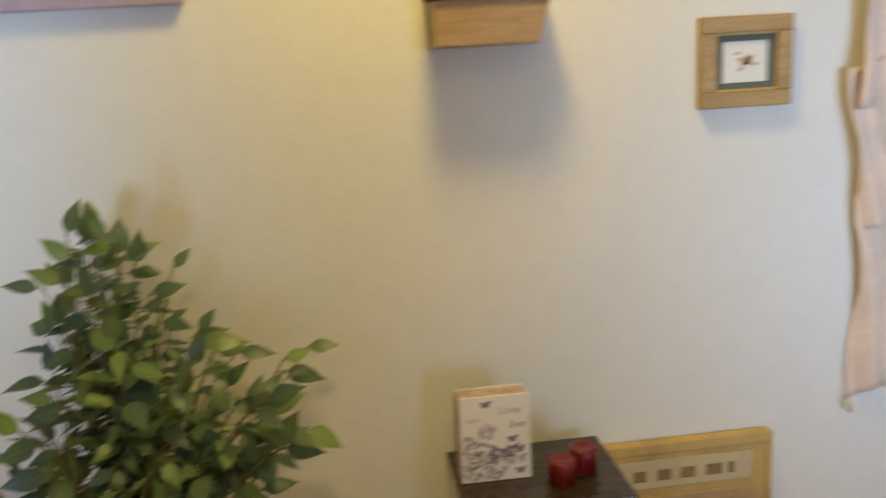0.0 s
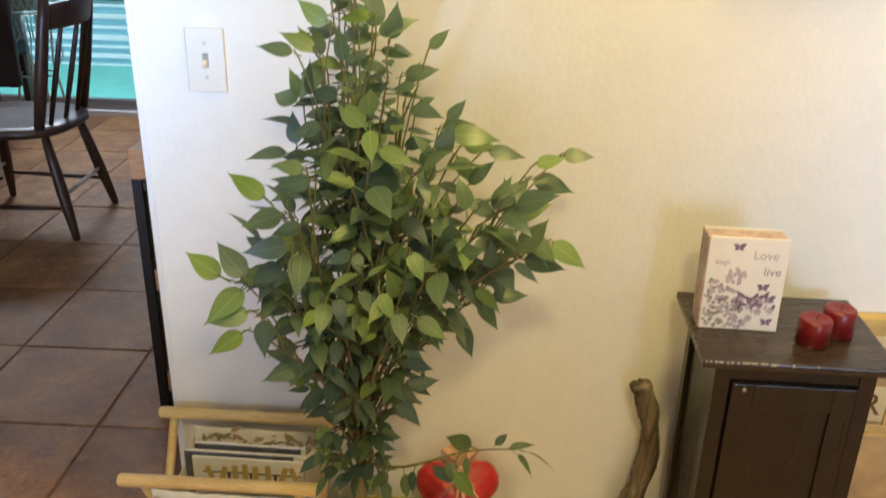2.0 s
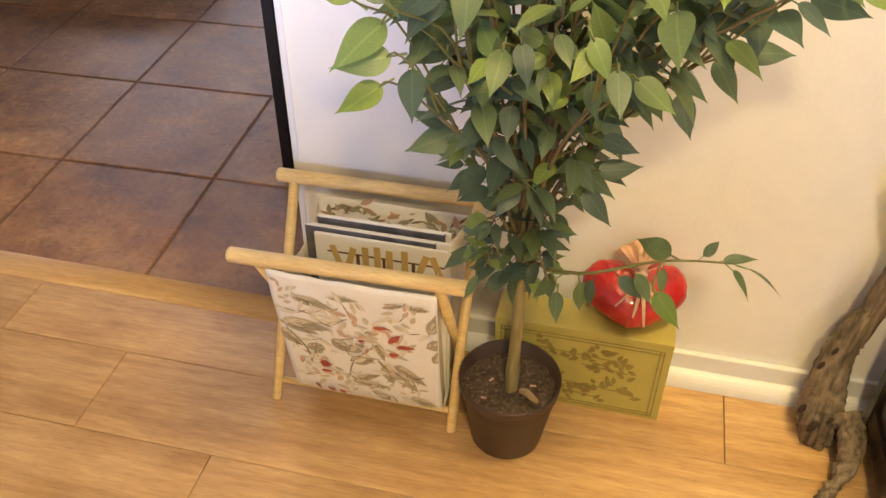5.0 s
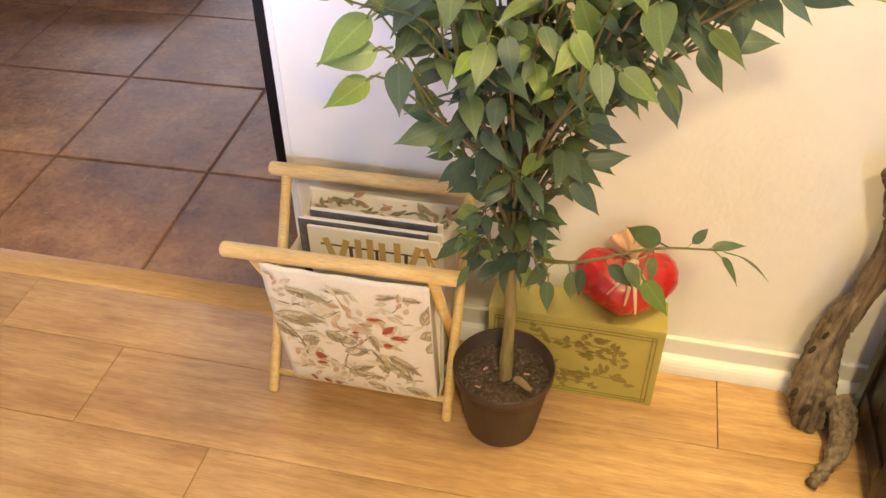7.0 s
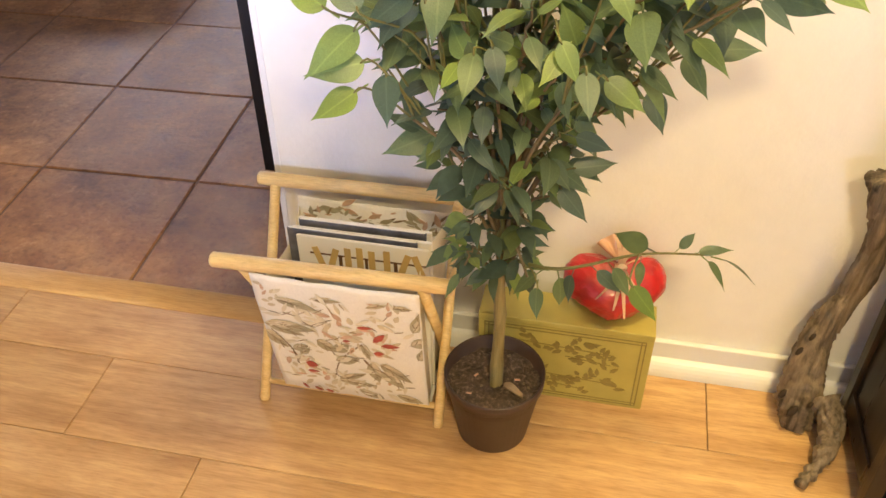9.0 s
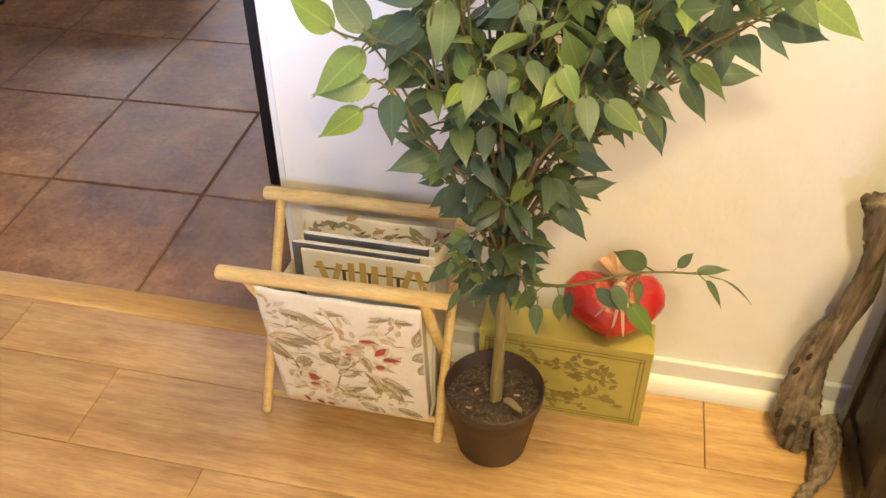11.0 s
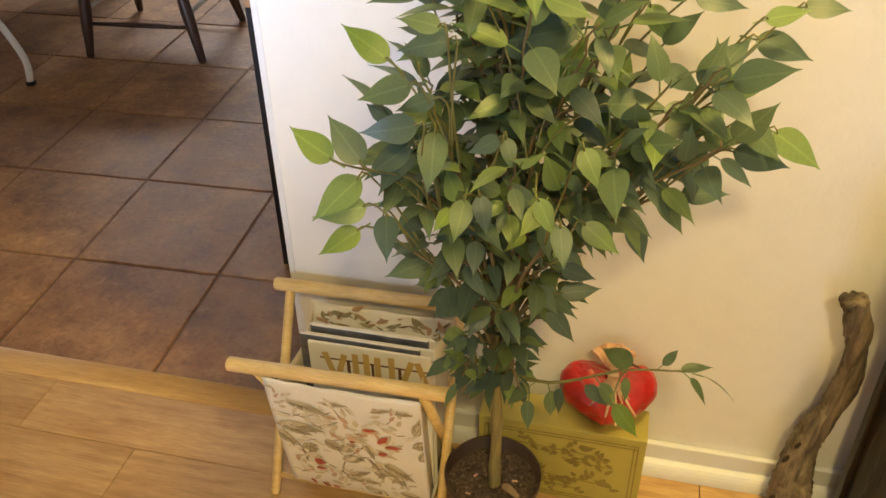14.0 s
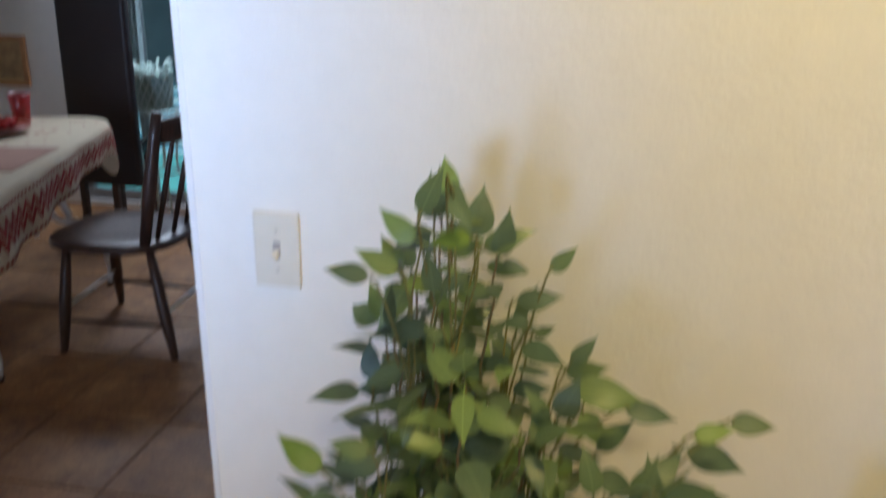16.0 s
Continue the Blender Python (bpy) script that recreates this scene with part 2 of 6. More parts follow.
M = dict(
    wall=wall_paint("white_wall_paint", (0.80, 0.79, 0.77)),
    ceiling=wall_paint("ceiling_paint", (0.82, 0.81, 0.79), 0.2),
    trim=plain("trim_paint", (0.72, 0.73, 0.76), 0.35, vary=0.05, scale=20, bumpy=0.05),
    plank=wood("oak_plank", (0.41, 0.235, 0.098), (0.68, 0.45, 0.215), 0.36, (1.2, 13, 13), 5.0, 0.16),
    strip=wood("threshold_oak", (0.48, 0.29, 0.125), (0.62, 0.41, 0.20), 0.36, (1.2, 15, 15), 5.0),
    tile=tile_stone("brown_stone_tile"),
    grout=plain("grout", (0.15, 0.088, 0.056), 0.9, scale=60, bumpy=0.3),
    pine=wood("blond_pine", (0.68, 0.46, 0.18), (0.86, 0.66, 0.32), 0.38, (2, 18, 18), 5.0),
    espresso=wood("espresso_wood", (0.011, 0.007, 0.005), (0.026, 0.016, 0.012), 0.3, (12, 12, 1.5), 5.0, 0, 0.08),
    espresso_top=wood("espresso_top", (0.02, 0.013, 0.010), (0.05, 0.033, 0.024), 0.26, (1.5, 14, 14), 5.0, 0, 0.08),
    chairwood=wood("dark_chair_wood", (0.028, 0.015, 0.011), (0.085, 0.042, 0.029), 0.35, (12, 12, 2), 5.0),
    pale_rod=plain("pale_stretcher", (0.68, 0.66, 0.62), 0.35, vary=0.25, scale=60),
    honey=wood("honey_frame_wood", (0.34, 0.20, 0.06), (0.52, 0.34, 0.12), 0.4, (2, 16, 16), 6.0),
    crate=wood("orange_crate_wood", (0.33, 0.15, 0.06), (0.55, 0.29, 0.13), 0.5, (2, 16, 16), 6.0),
    black=plain("black_metal", (0.012, 0.011, 0.012), 0.45, 0.4, scale=80),
    worn_edge=plain("worn_edge", (0.34, 0.29, 0.23), 0.6, vary=0.4, scale=200),
    ivory=plain("ivory_plastic", (0.67, 0.63, 0.55), 0.32, vary=0.04, scale=40, bumpy=0.03),
    screw=plain("screw_metal", (0.6, 0.58, 0.52), 0.35, 0.9, scale=80),
    leaf=leaf_green("ficus_leaf"),
    leaf_young=leaf_green("young_ficus_leaf", tones=((0.18, 0.29, 0.06), (0.26, 0.38, 0.08), (0.36, 0.46, 0.12))),
    leaf_joined=leaf_green("ficus_inner_leaf", True),
    stem=plain("brown_stem", (0.16, 0.12, 0.06), 0.6, vary=0.4, scale=60, bumpy=0.4),
    twig=plain("green_twig", (0.15, 0.15, 0.05), 0.55, vary=0.3, scale=60, bumpy=0.2),
    trunk=plain("trunk_bark", (0.27, 0.225, 0.095), 0.6, vary=0.55, scale=60, bumpy=0.8, stretch=(4, 4, 0.25)),
    pot=plain("brown_nursery_pot", (0.055, 0.032, 0.025), 0.45, vary=0.2, scale=40, bumpy=0.1),
    dry_leaf=plain("dry_leaf", (0.30, 0.21, 0.12), 0.7, vary=0.35, scale=80, bumpy=0.3),
    soil=soil_mix("dry_potting_soil"),
    cream=plain("cream_linen", (0.84, 0.82, 0.77), 0.9, vary=0.06, scale=220, bumpy=0.35),
    lining=plain("linen_lining", (0.74, 0.66, 0.50), 0.9, vary=0.08, scale=200, bumpy=0.3),
    sage=plain("sage_print", (0.39, 0.35, 0.24), 0.9, vary=0.35, scale=55, bumpy=0.3),
    sage_pale=plain("pale_sage_print", (0.58, 0.51, 0.37), 0.9, vary=0.25, scale=60, bumpy=0.3),
    print_brown=plain("brown_outline_print", (0.24, 0.17, 0.10), 0.9, vary=0.35, scale=60, bumpy=0.3),
    faint_print=plain("faint_print", (0.70, 0.65, 0.53), 0.9, vary=0.2, scale=60, bumpy=0.3),
    rose=plain("rose_print", (0.56, 0.38, 0.27), 0.9, vary=0.3, scale=60, bumpy=0.3),
    red_print=plain("red_print", (0.37, 0.075, 0.05), 0.9, vary=0.4, scale=60, bumpy=0.3),
    paper=plain("white_paper", (0.80, 0.78, 0.72), 0.45, vary=0.04, scale=25, bumpy=0.03),
    photo=plain("dark_photo_print", (0.11, 0.11, 0.13), 0.3, vary=0.8, scale=35, bumpy=0.02),
    gold=plain("gold_ink", (0.55, 0.38, 0.13), 0.4, 0.0, vary=0.15, scale=40, bumpy=0.02),
    brown_ink=plain("brown_ink", (0.12, 0.055, 0.02), 0.5, vary=0.3, scale=50, bumpy=0.02),
    olive=plain("olive_yellow_tin", (0.43, 0.37, 0.095), 0.42, vary=0.16, scale=18, bumpy=0.06),
    olive_ink=plain("olive_ink", (0.235, 0.19, 0.05), 0.45, vary=0.3, scale=60, bumpy=0.04),
    foil=plain("red_foil", (0.44, 0.018, 0.016), 0.30, 0.0, vary=0.35, scale=45, bumpy=1.0, coat=0.25),
    raffia=plain("raffia", (0.76, 0.56, 0.38), 0.6, vary=0.2, scale=90, bumpy=0.3),
    cello=plain("tissue_wrap", (0.62, 0.36, 0.24), 0.35, vary=0.15, scale=40, bumpy=0.4),
    drift=wood("driftwood_grain", (0.012, 0.008, 0.005), (0.30, 0.23, 0.16), 0.7, (24, 24, 1.7), 5.0, 0, 1.0),
    drift_hole_shade=plain("driftwood_hollow_shade", (0.03, 0.018, 0.011), 0.8, scale=50, bumpy=0.5),
    wax=plain("red_wax", (0.15, 0.006, 0.008), 0.3, vary=0.12, scale=25, bumpy=0.06),
    wick=plain("wick", (0.03, 0.02, 0.02), 0.9, scale=90),
    boxcard=plain("printed_card", (0.80, 0.77, 0.76), 0.4, vary=0.05, scale=35, bumpy=0.04),
    boxtop=plain("paisley_card", (0.47, 0.34, 0.31), 0.45, vary=0.6, scale=90, bumpy=0.05),
    violet=plain("violet_print", (0.20, 0.13, 0.23), 0.5, vary=0.5, scale=70, bumpy=0.02),
    mauve=plain("mauve_print", (0.47, 0.40, 0.47), 0.5, vary=0.3, scale=80, bumpy=0.02),
    grey_ink=plain("grey_ink", (0.28, 0.26, 0.27), 0.5, vary=0.3, scale=70, bumpy=0.02),
    sign=plain("aged_sign_board", (0.52, 0.36, 0.13), 0.6, vary=0.35, scale=14, bumpy=0.25),
    sign_pale=plain("aged_sign_panel", (0.56, 0.46, 0.28), 0.6, vary=0.15, scale=20, bumpy=0.15),
    sign_brown=plain("aged_sign_picture", (0.42, 0.28, 0.14), 0.6, vary=0.55, scale=16, bumpy=0.25),
    sign_ink=plain("faded_sign_ink", (0.24, 0.16, 0.07), 0.6, vary=0.45, scale=120, bumpy=0.1),
    mat_green=plain("grey_green_mat", (0.13, 0.15, 0.11), 0.8, vary=0.08, scale=60, bumpy=0.1),
    salmon=plain("salmon_cloth", (0.78, 0.62, 0.52), 0.85, vary=0.12, scale=120, bumpy=0.3),
    tassel=plain("cream_tassel", (0.78, 0.70, 0.60), 0.9, vary=0.1, scale=90, bumpy=0.3),
    lilac=plain("lilac_frame", (0.42, 0.32, 0.40), 0.5, vary=0.12, scale=30),
    cloth=plain("beige_tablecloth", (0.66, 0.55, 0.38), 0.9, vary=0.1, scale=150, bumpy=0.25),
    cloth_red=plain("red_border_print", (0.36, 0.06, 0.05), 0.9, vary=0.25, scale=90, bumpy=0.2),
    white_metal=plain("white_enamel_tube", (0.78, 0.78, 0.78), 0.3, vary=0.04, scale=30, bumpy=0.02),
    terracotta=plain("red_brown_glaze", (0.34, 0.085, 0.05), 0.3, vary=0.3, scale=25, coat=0.4),
    placemat=plain("rust_placemat", (0.42, 0.22, 0.15), 0.8, vary=0.15, scale=90, bumpy=0.2),
    leather=plain("dark_brown_leather", (0.022, 0.013, 0.012), 0.5, vary=0.2, scale=60, bumpy=0.2),
    turquoise=plain("turquoise_paint", (0.16, 0.56, 0.52), 0.6, vary=0.12, scale=10, bumpy=0.1),
    pale_blue=plain("pale_blue_stripe", (0.62, 0.86, 0.90), 0.5, vary=0.12, scale=12, bumpy=0.1),
    pool=plain("pool_water", (0.22, 0.58, 0.66), 0.12, vary=0.2, scale=5, bumpy=0.2),
    teal_dark=plain("dark_teal_wall", (0.125, 0.135, 0.13), 0.7, vary=0.3, scale=6, bumpy=0.1),
    alu=plain("grey_door_frame", (0.30, 0.31, 0.32), 0.4, 0.5, vary=0.05, scale=30),
    alu_pale=plain("pale_grey_post", (0.42, 0.44, 0.45), 0.5, 0.2, vary=0.08, scale=30),
    glass=clear_glass("clear_glass"),
    concrete=plain("patio_concrete", (0.36, 0.38, 0.38), 0.85, vary=0.15, scale=12, bumpy=0.3),
    white_lace=plain("white_wire", (0.50, 0.62, 0.58), 0.4, vary=0.05, scale=30),
    basket_liner=plain("pale_green_liner", (0.30, 0.42, 0.37), 0.7, vary=0.3, scale=40, bumpy=0.2),
    lace=plain("pale_lace", (0.42, 0.52, 0.54), 0.9, vary=0.55, scale=45, bumpy=0.3),
)


# ---------------------------------------------------------------- mesh helpers
def mesh_ob(name, bm, material, smooth=False):
    me = bpy.data.meshes.new(name)
    bmesh.ops.recalc_face_normals(bm, faces=bm.faces)
    bm.to_mesh(me)
    bm.free()
    me.materials.append(material)
    if smooth:
        for p in me.polygons:
            p.use_smooth = True
    return new(name, me)


def part(name, bm, material, parent, label="", smooth=False):
    ob = mesh_ob(name, bm, material, smooth)
    ob.parent = parent
    if label:
        tagged(ob, label)
    return ob


def thing(name, label, category, at=(0, 0, 0), turn=0.0, group="", kind=""):
    """An empty at a thing's base; its parts are built round that base."""
    ob = new(name)
    ob.empty_display_size = 0.05
    ob.matrix_basis = pose(*at, 0, 0, turn)
    return tagged(ob, label, category, group, kind)


def box(x0, x1, y0, y1, z0, z1, bev=0.0, bm=None, seg=2):
    out = bm or bmesh.new()
    b = bmesh.new()
    bmesh.ops.create_cube(b, size=1.0, matrix=Matrix.Translation(((x0 + x1) / 2, (y0 + y1) / 2, (z0 + z1) / 2)) @ Matrix.Diagonal((x1 - x0, y1 - y0, z1 - z0, 1)))
    if bev:
        bmesh.ops.bevel(b, geom=b.edges[:], offset=bev, segments=seg, affect="EDGES", profile=0.6)
    return join(out, b)


def join(out, b):
    me = bpy.data.meshes.new("joined")
    b.to_mesh(me)
    b.free()
    out.from_mesh(me)
    bpy.data.meshes.remove(me)
    return out


def tube(points, radii, sides=10, bm=None, caps=True, wobble=0.0, seed=0):
    """A round, tapering limb along a line of points."""
    bm = bm or bmesh.new()
    pts = [Vector(p) for p in points]
    rings, side = [], None
    for i, p in enumerate(pts):
        t = (pts[min(i + 1, len(pts) - 1)] - pts[max(i - 1, 0)]).normalized()
        side = (side - t * side.dot(t)) if side else t.orthogonal()
        side.normalize()
        up = t.cross(side)
        ring = []
        for k in range(sides):
            a = math.tau * k / sides
            d = side * math.cos(a) + up * math.sin(a)
            r = radii[i] if not wobble else radii[i] * (1 + wobble * noise.noise(Vector((3 * math.cos(a), 3 * math.sin(a), i * 0.6 + seed))))
            ring.append(bm.verts.new(p + d * r))
        rings.append(ring)
    for a, b in zip(rings, rings[1:]):
        for k in range(sides):
            bm.faces.new((a[k], a[(k + 1) % sides], b[(k + 1) % sides], b[k]))
    if caps:
        bm.faces.new(rings[0][::-1])
        bm.faces.new(rings[-1])
    return bm


def spline(points, n):
    """A smooth line of n points through the given ones."""
    pts = [Vector(p) for p in points]
    out = []
    for i in range(n):
        u = i / (n - 1) * (len(pts) - 1)
        k = min(int(u), len(pts) - 2)
        f = u - k
        p0, p1, p2, p3 = pts[max(k - 1, 0)], pts[k], pts[k + 1], pts[min(k + 2, len(pts) - 1)]
        out.append(0.5 * (2 * p1 + (p2 - p0) * f + (2 * p0 - 5 * p1 + 4 * p2 - p3) * f * f + (3 * p1 - p0 - 3 * p2 + p3) * f ** 3))
    return out


def lathe(profile, sides=32, bm=None, centre=(0, 0, 0)):
    bm = bm or bmesh.new()
    c = Vector(centre)
    rings = []
    for r, z in profile:
        rings.append([bm.verts.new(c + Vector((r * math.cos(math.tau * k / sides), r * math.sin(math.tau * k / sides), z))) for k in range(sides)])
    for a, b in zip(rings, rings[1:]):
        for k in range(sides):
            bm.faces.new((a[k], a[(k + 1) % sides], b[(k + 1) % sides], b[k]))
    bm.faces.new(rings[0][::-1])
    bm.faces.new(rings[-1])
    return bm


def grid_sheet(nu, nv, f, thick=0.0):
    """A sheet of nu x nv cells shaped by f(u, v)."""
    bm = bmesh.new()
    vs = [[bm.verts.new(f(i / nu, j / nv)) for j in range(nv + 1)] for i in range(nu + 1)]
    for i in range(nu):
        for j in range(nv):
            bm.faces.new((vs[i][j], vs[i + 1][j], vs[i + 1][j + 1], vs[i][j + 1]))
    if thick:
        bmesh.ops.recalc_face_normals(bm, faces=bm.faces)
        bmesh.ops.solidify(bm, geom=bm.faces[:], thickness=thick)
    return bm


def flat_shape(outline, frame_m, bm, thick=0.0006):
    """A thin printed shape: its outline in a plane, carried by a matrix whose z is the plane's normal."""
    lo = [bm.verts.new(frame_m @ Vector((x, y, 0))) for x, y in outline]
    hi = [bm.verts.new(frame_m @ Vector((x, y, thick))) for x, y in outline]
    n = len(lo)
    bm.faces.new(hi)
    bm.faces.new(lo[::-1])
    for k in range(n):
        bm.faces.new((lo[k], lo[(k + 1) % n], hi[(k + 1) % n], hi[k]))


def leaf_outline(x, y, length, width, deg, n=5):
    c, s = math.cos(radians(deg)), math.sin(radians(deg))
    pts = []
    for k in range(n + 1):
        t = k / n
        pts.append((t * length, width / 2 * math.sin(math.pi * t ** 0.8)))
    pts += [(a, -b) for a, b in pts[-2:0:-1]]
    return [(x + a * c - b * s, y + a * s + b * c) for a, b in pts]


def words(name, text, size, m, material, parent, label=""):
    cu = bpy.data.curves.new(name, "FONT")
    cu.body, cu.size, cu.extrude = text, size, 0.0003
    tmp = bpy.data.objects.new(name, cu)
    scene.collection.objects.link(tmp)
    me = bpy.data.meshes.new_from_object(tmp.evaluated_get(bpy.context.evaluated_depsgraph_get()))
    bpy.data.objects.remove(tmp)
    me.materials.clear()
    me.materials.append(material)
    ob = new(name, me)
    ob.parent = parent
    ob.matrix_basis = m
    return tagged(ob, label) if label else ob


FRONT = Matrix(((1, 0, 0, 0), (0, 0, -1, 0), (0, 1, 0, 0), (0, 0, 0, 1)))  # a plane that faces -y, x to the right, y up


# ---------------------------------------------------------------- the rooms
XW, XE, YS, YN, H = -2.6, 3.0, -3.2, 3.50, 2.44


def structure(name, bm, material, label):
    return tagged(mesh_ob(name, bm, material), label, "wall", kind="structure")


def wall_with_holes(name, along, x0, x1, y0, y1, holes, material, label):
    """A wall along x or y with openings (start, end, bottom, top)."""
    bm, at = bmesh.new(), x0 if along == "x" else y0
    end = x1 if along == "x" else y1

    def piece(a, b, z0, z1):
        if b - a > 1e-4 and z1 - z0 > 1e-4:
            box(*((a, b, y0, y1) if along == "x" else (x0, x1, a, b)), z0, z1, bm=bm)
    for a, b, z0, z1 in holes:
        piece(at, a, 0, H)
        piece(a, b, 0, z0)
        piece(a, b, z1, H)
        at = b
    piece(at, end, 0, H)
    return structure(name, bm, material, label)


def build_rooms():
    north = box(0.0, XE, 0.0, 0.12, 0, H, 0.004)
    structure("wall_north", north, M["wall"], "white textured plaster wall with a rounded corner")
    part("corner_bead", box(-0.0015, 0.010, -0.0018, 0.004, 0.0, H, 0.0012), M["trim"], bpy.data.objects["wall_north"])
    structure("wall_header", box(XW, 0.0, 0.0, 0.12, 2.12, H), M["wall"], "white wall above the wide opening to the kitchen")
    wall_with_holes("wall_south", "x", XW, XE, YS - 0.12, YS, [(-1.35, -0.15, 0.55, 1.95), (1.65, 2.85, 0.55, 1.95)], M["wall"], "white wall with two windows behind the viewer")
    structure("wall_east", box(XE, XE + 0.12, YS - 0.12, 0.12, 0, H), M["wall"], "plain white side wall of the living room")
    structure("wall_west", box(XW - 0.12, XW, YS - 0.12, 0.0, 0, H), M["wall"], "plain white side wall beside the wood floor")
    structure("kitchen_wall_west", box(-3.62, -3.5, 0.0, YN + 0.12, 0, H), M["wall"], "plain white side wall of the dining area")
    structure("kitchen_wall_east", box(1.2, 1.32, 0.12, YN + 0.12, 0, H), M["wall"], "plain white end wall of the dining area")
    structure("kitchen_wall_near", box(-3.5, XW, 0.0, 0.12, 0, H), M["wall"], "short white wall beside the opening")
    wall_with_holes("kitchen_wall_north", "x", -3.5, 1.2, YN, YN + 0.12, [(-2.72, -1.40, 0.03, 2.05)], M["wall"], "white wall with a glass patio door")
    tagged(mesh_ob("ceiling", box(-3.62, XE + 0.12, YS - 0.12, YN + 0.12, H, H + 0.1), M["ceiling"]), "plain white painted ceiling", "ceiling", kind="structure")
    base = tagged(mesh_ob("baseboard", box(0.012, XE, -0.012, -0.0005, 0.0, 0.071, 0.003), M["trim"]), "white painted wooden baseboard along the wall", "baseboard", kind="structure")
    q = bmesh.new()
    prof = [(0.0, 0.0)] + [(-0.020 * math.cos(a), 0.033 * math.sin(a)) for a in [math.pi / 2 * k / 6 for k in range(7)]]
    ends = [[q.verts.new((x, -0.0122 + y, z + 0.0005)) for y, z in prof] for x in (0.02, XE)]
    for k in range(len(prof)):
        n = (k + 1) % len(prof)
        q.faces.new((ends[0][k], ends[0][n], ends[1][n], ends[1][k]))
    q.faces.new(ends[0][::-1])
    q.faces.new(ends[1])
    part("quarter_round", q, M["trim"], base, "glossy white rounded shoe moulding")
    for a, n in ((-1.35, "window_1"), (1.65, "window_2")):
        w = tagged(mesh_ob(n, box(a, a + 1.2, YS - 0.08, YS - 0.03, 0.55, 0.60, 0.004), M["trim"]), "white window frame behind the viewer", "window", kind="structure")
        for x0, x1, z0, z1 in ((a, a + 0.05, 0.60, 1.90), (a + 1.15, a + 1.2, 0.60, 1.90), (a, a + 1.2, 1.90, 1.95), (a + 0.58, a + 0.62, 0.60, 1.90)):
            part("window_frame", box(x0, x1, YS - 0.08, YS - 0.03, z0, z1, 0.004), M["trim"], w)


build_rooms()


def patio_door():
    d = thing("patio_door", "glass patio door in a grey metal frame", "door", (0, 0, 0), kind="structure")
    y0, y1 = YN + 0.03, YN + 0.08
    for x0, x1, z0, z1 in ((-2.72, -2.66, 0.03, 2.05), (-1.50, -1.40, 0.03, 2.05), (-2.66, -1.50, 0.03, 0.095), (-2.66, -1.50, 2.0, 2.05), (-2.28, -2.22, 0.095, 2.0)):
        part("door_frame", box(x0, x1, y0, y1, z0, z1, 0.004), M["alu"], d)
    for x0, x1 in ((-2.66, -2.28), (-2.22, -1.50)):
        p = part("pane", box(x0, x1, YN + 0.053, YN + 0.057, 0.095, 2.0), M["glass"], d)
        p.visible_shadow = False
    Y0, OY = YN + 0.12, 3.85
    tagged(mesh_ob("ground", box(-14, 9, Y0, Y0 + 22, -0.9, -0.62), M["concrete"]), "pale concrete ground outside the glass door", "ground", kind="structure")
    tagged(mesh_ob("patio_deck", box(-6, 4, Y0, OY + 1.15, -0.60, -0.015, 0.01), M["turquoise"]), "turquoise painted patio deck outside the door", "patio", kind="structure")

    def ripple(u, v):
        x, y = -9 + 16 * u, OY + 1.15 + 4.0 * v
        return Vector((x, y, -0.09 + 0.012 * math.sin(y * 9 + 0.5 * math.sin(x * 1.3)) + 0.008 * noise.noise(Vector((x * 1.2, y * 3, 0)))))
    tagged(mesh_ob("pool_water", grid_sheet(60, 60, ripple), M["pool"], True), "rippled light blue swimming pool water", "water", kind="structure")
    # pale bars just above the water stand for its bright ripple reflections
    s = thing("pool_steps", "pale blue bars standing for light stripes on the pool water", "pool steps", (-1.6, OY + 1.18, -0.6))
    for k, (y, w) in enumerate(((0.12, 0.10), (0.46, 0.16), (0.86, 0.10), (1.22, 0.26), (1.82, 0.14), (2.4, 0.3), (3.2, 0.2))):
        part("step", box(-5.2, 4.6, y, y + w, 0.0, 0.545, 0.01), M["pale_blue"], s)
    h = tagged(mesh_ob("hedge_wall", box(-12, 8, OY + 5.1, OY + 5.5, -0.61, 2.6, 0.05), M["teal_dark"]), "dark green hedge wall behind the pool", "hedge", kind="structure")
    p = thing("patio_post", "pale grey round post beyond the swimming pool", "post", (-4.44, 8.62, -0.62))
    part("shaft", tube([(0, 0, 0.0), (0, 0, 3.2)], [0.045, 0.045], 14), M["alu_pale"], p, smooth=True)
    part("base", lathe([(0.09, 0.0), (0.09, 0.03), (0.06, 0.05), (0.05, 0.09)], 20), M["alu_pale"], p, smooth=True)


patio_door()


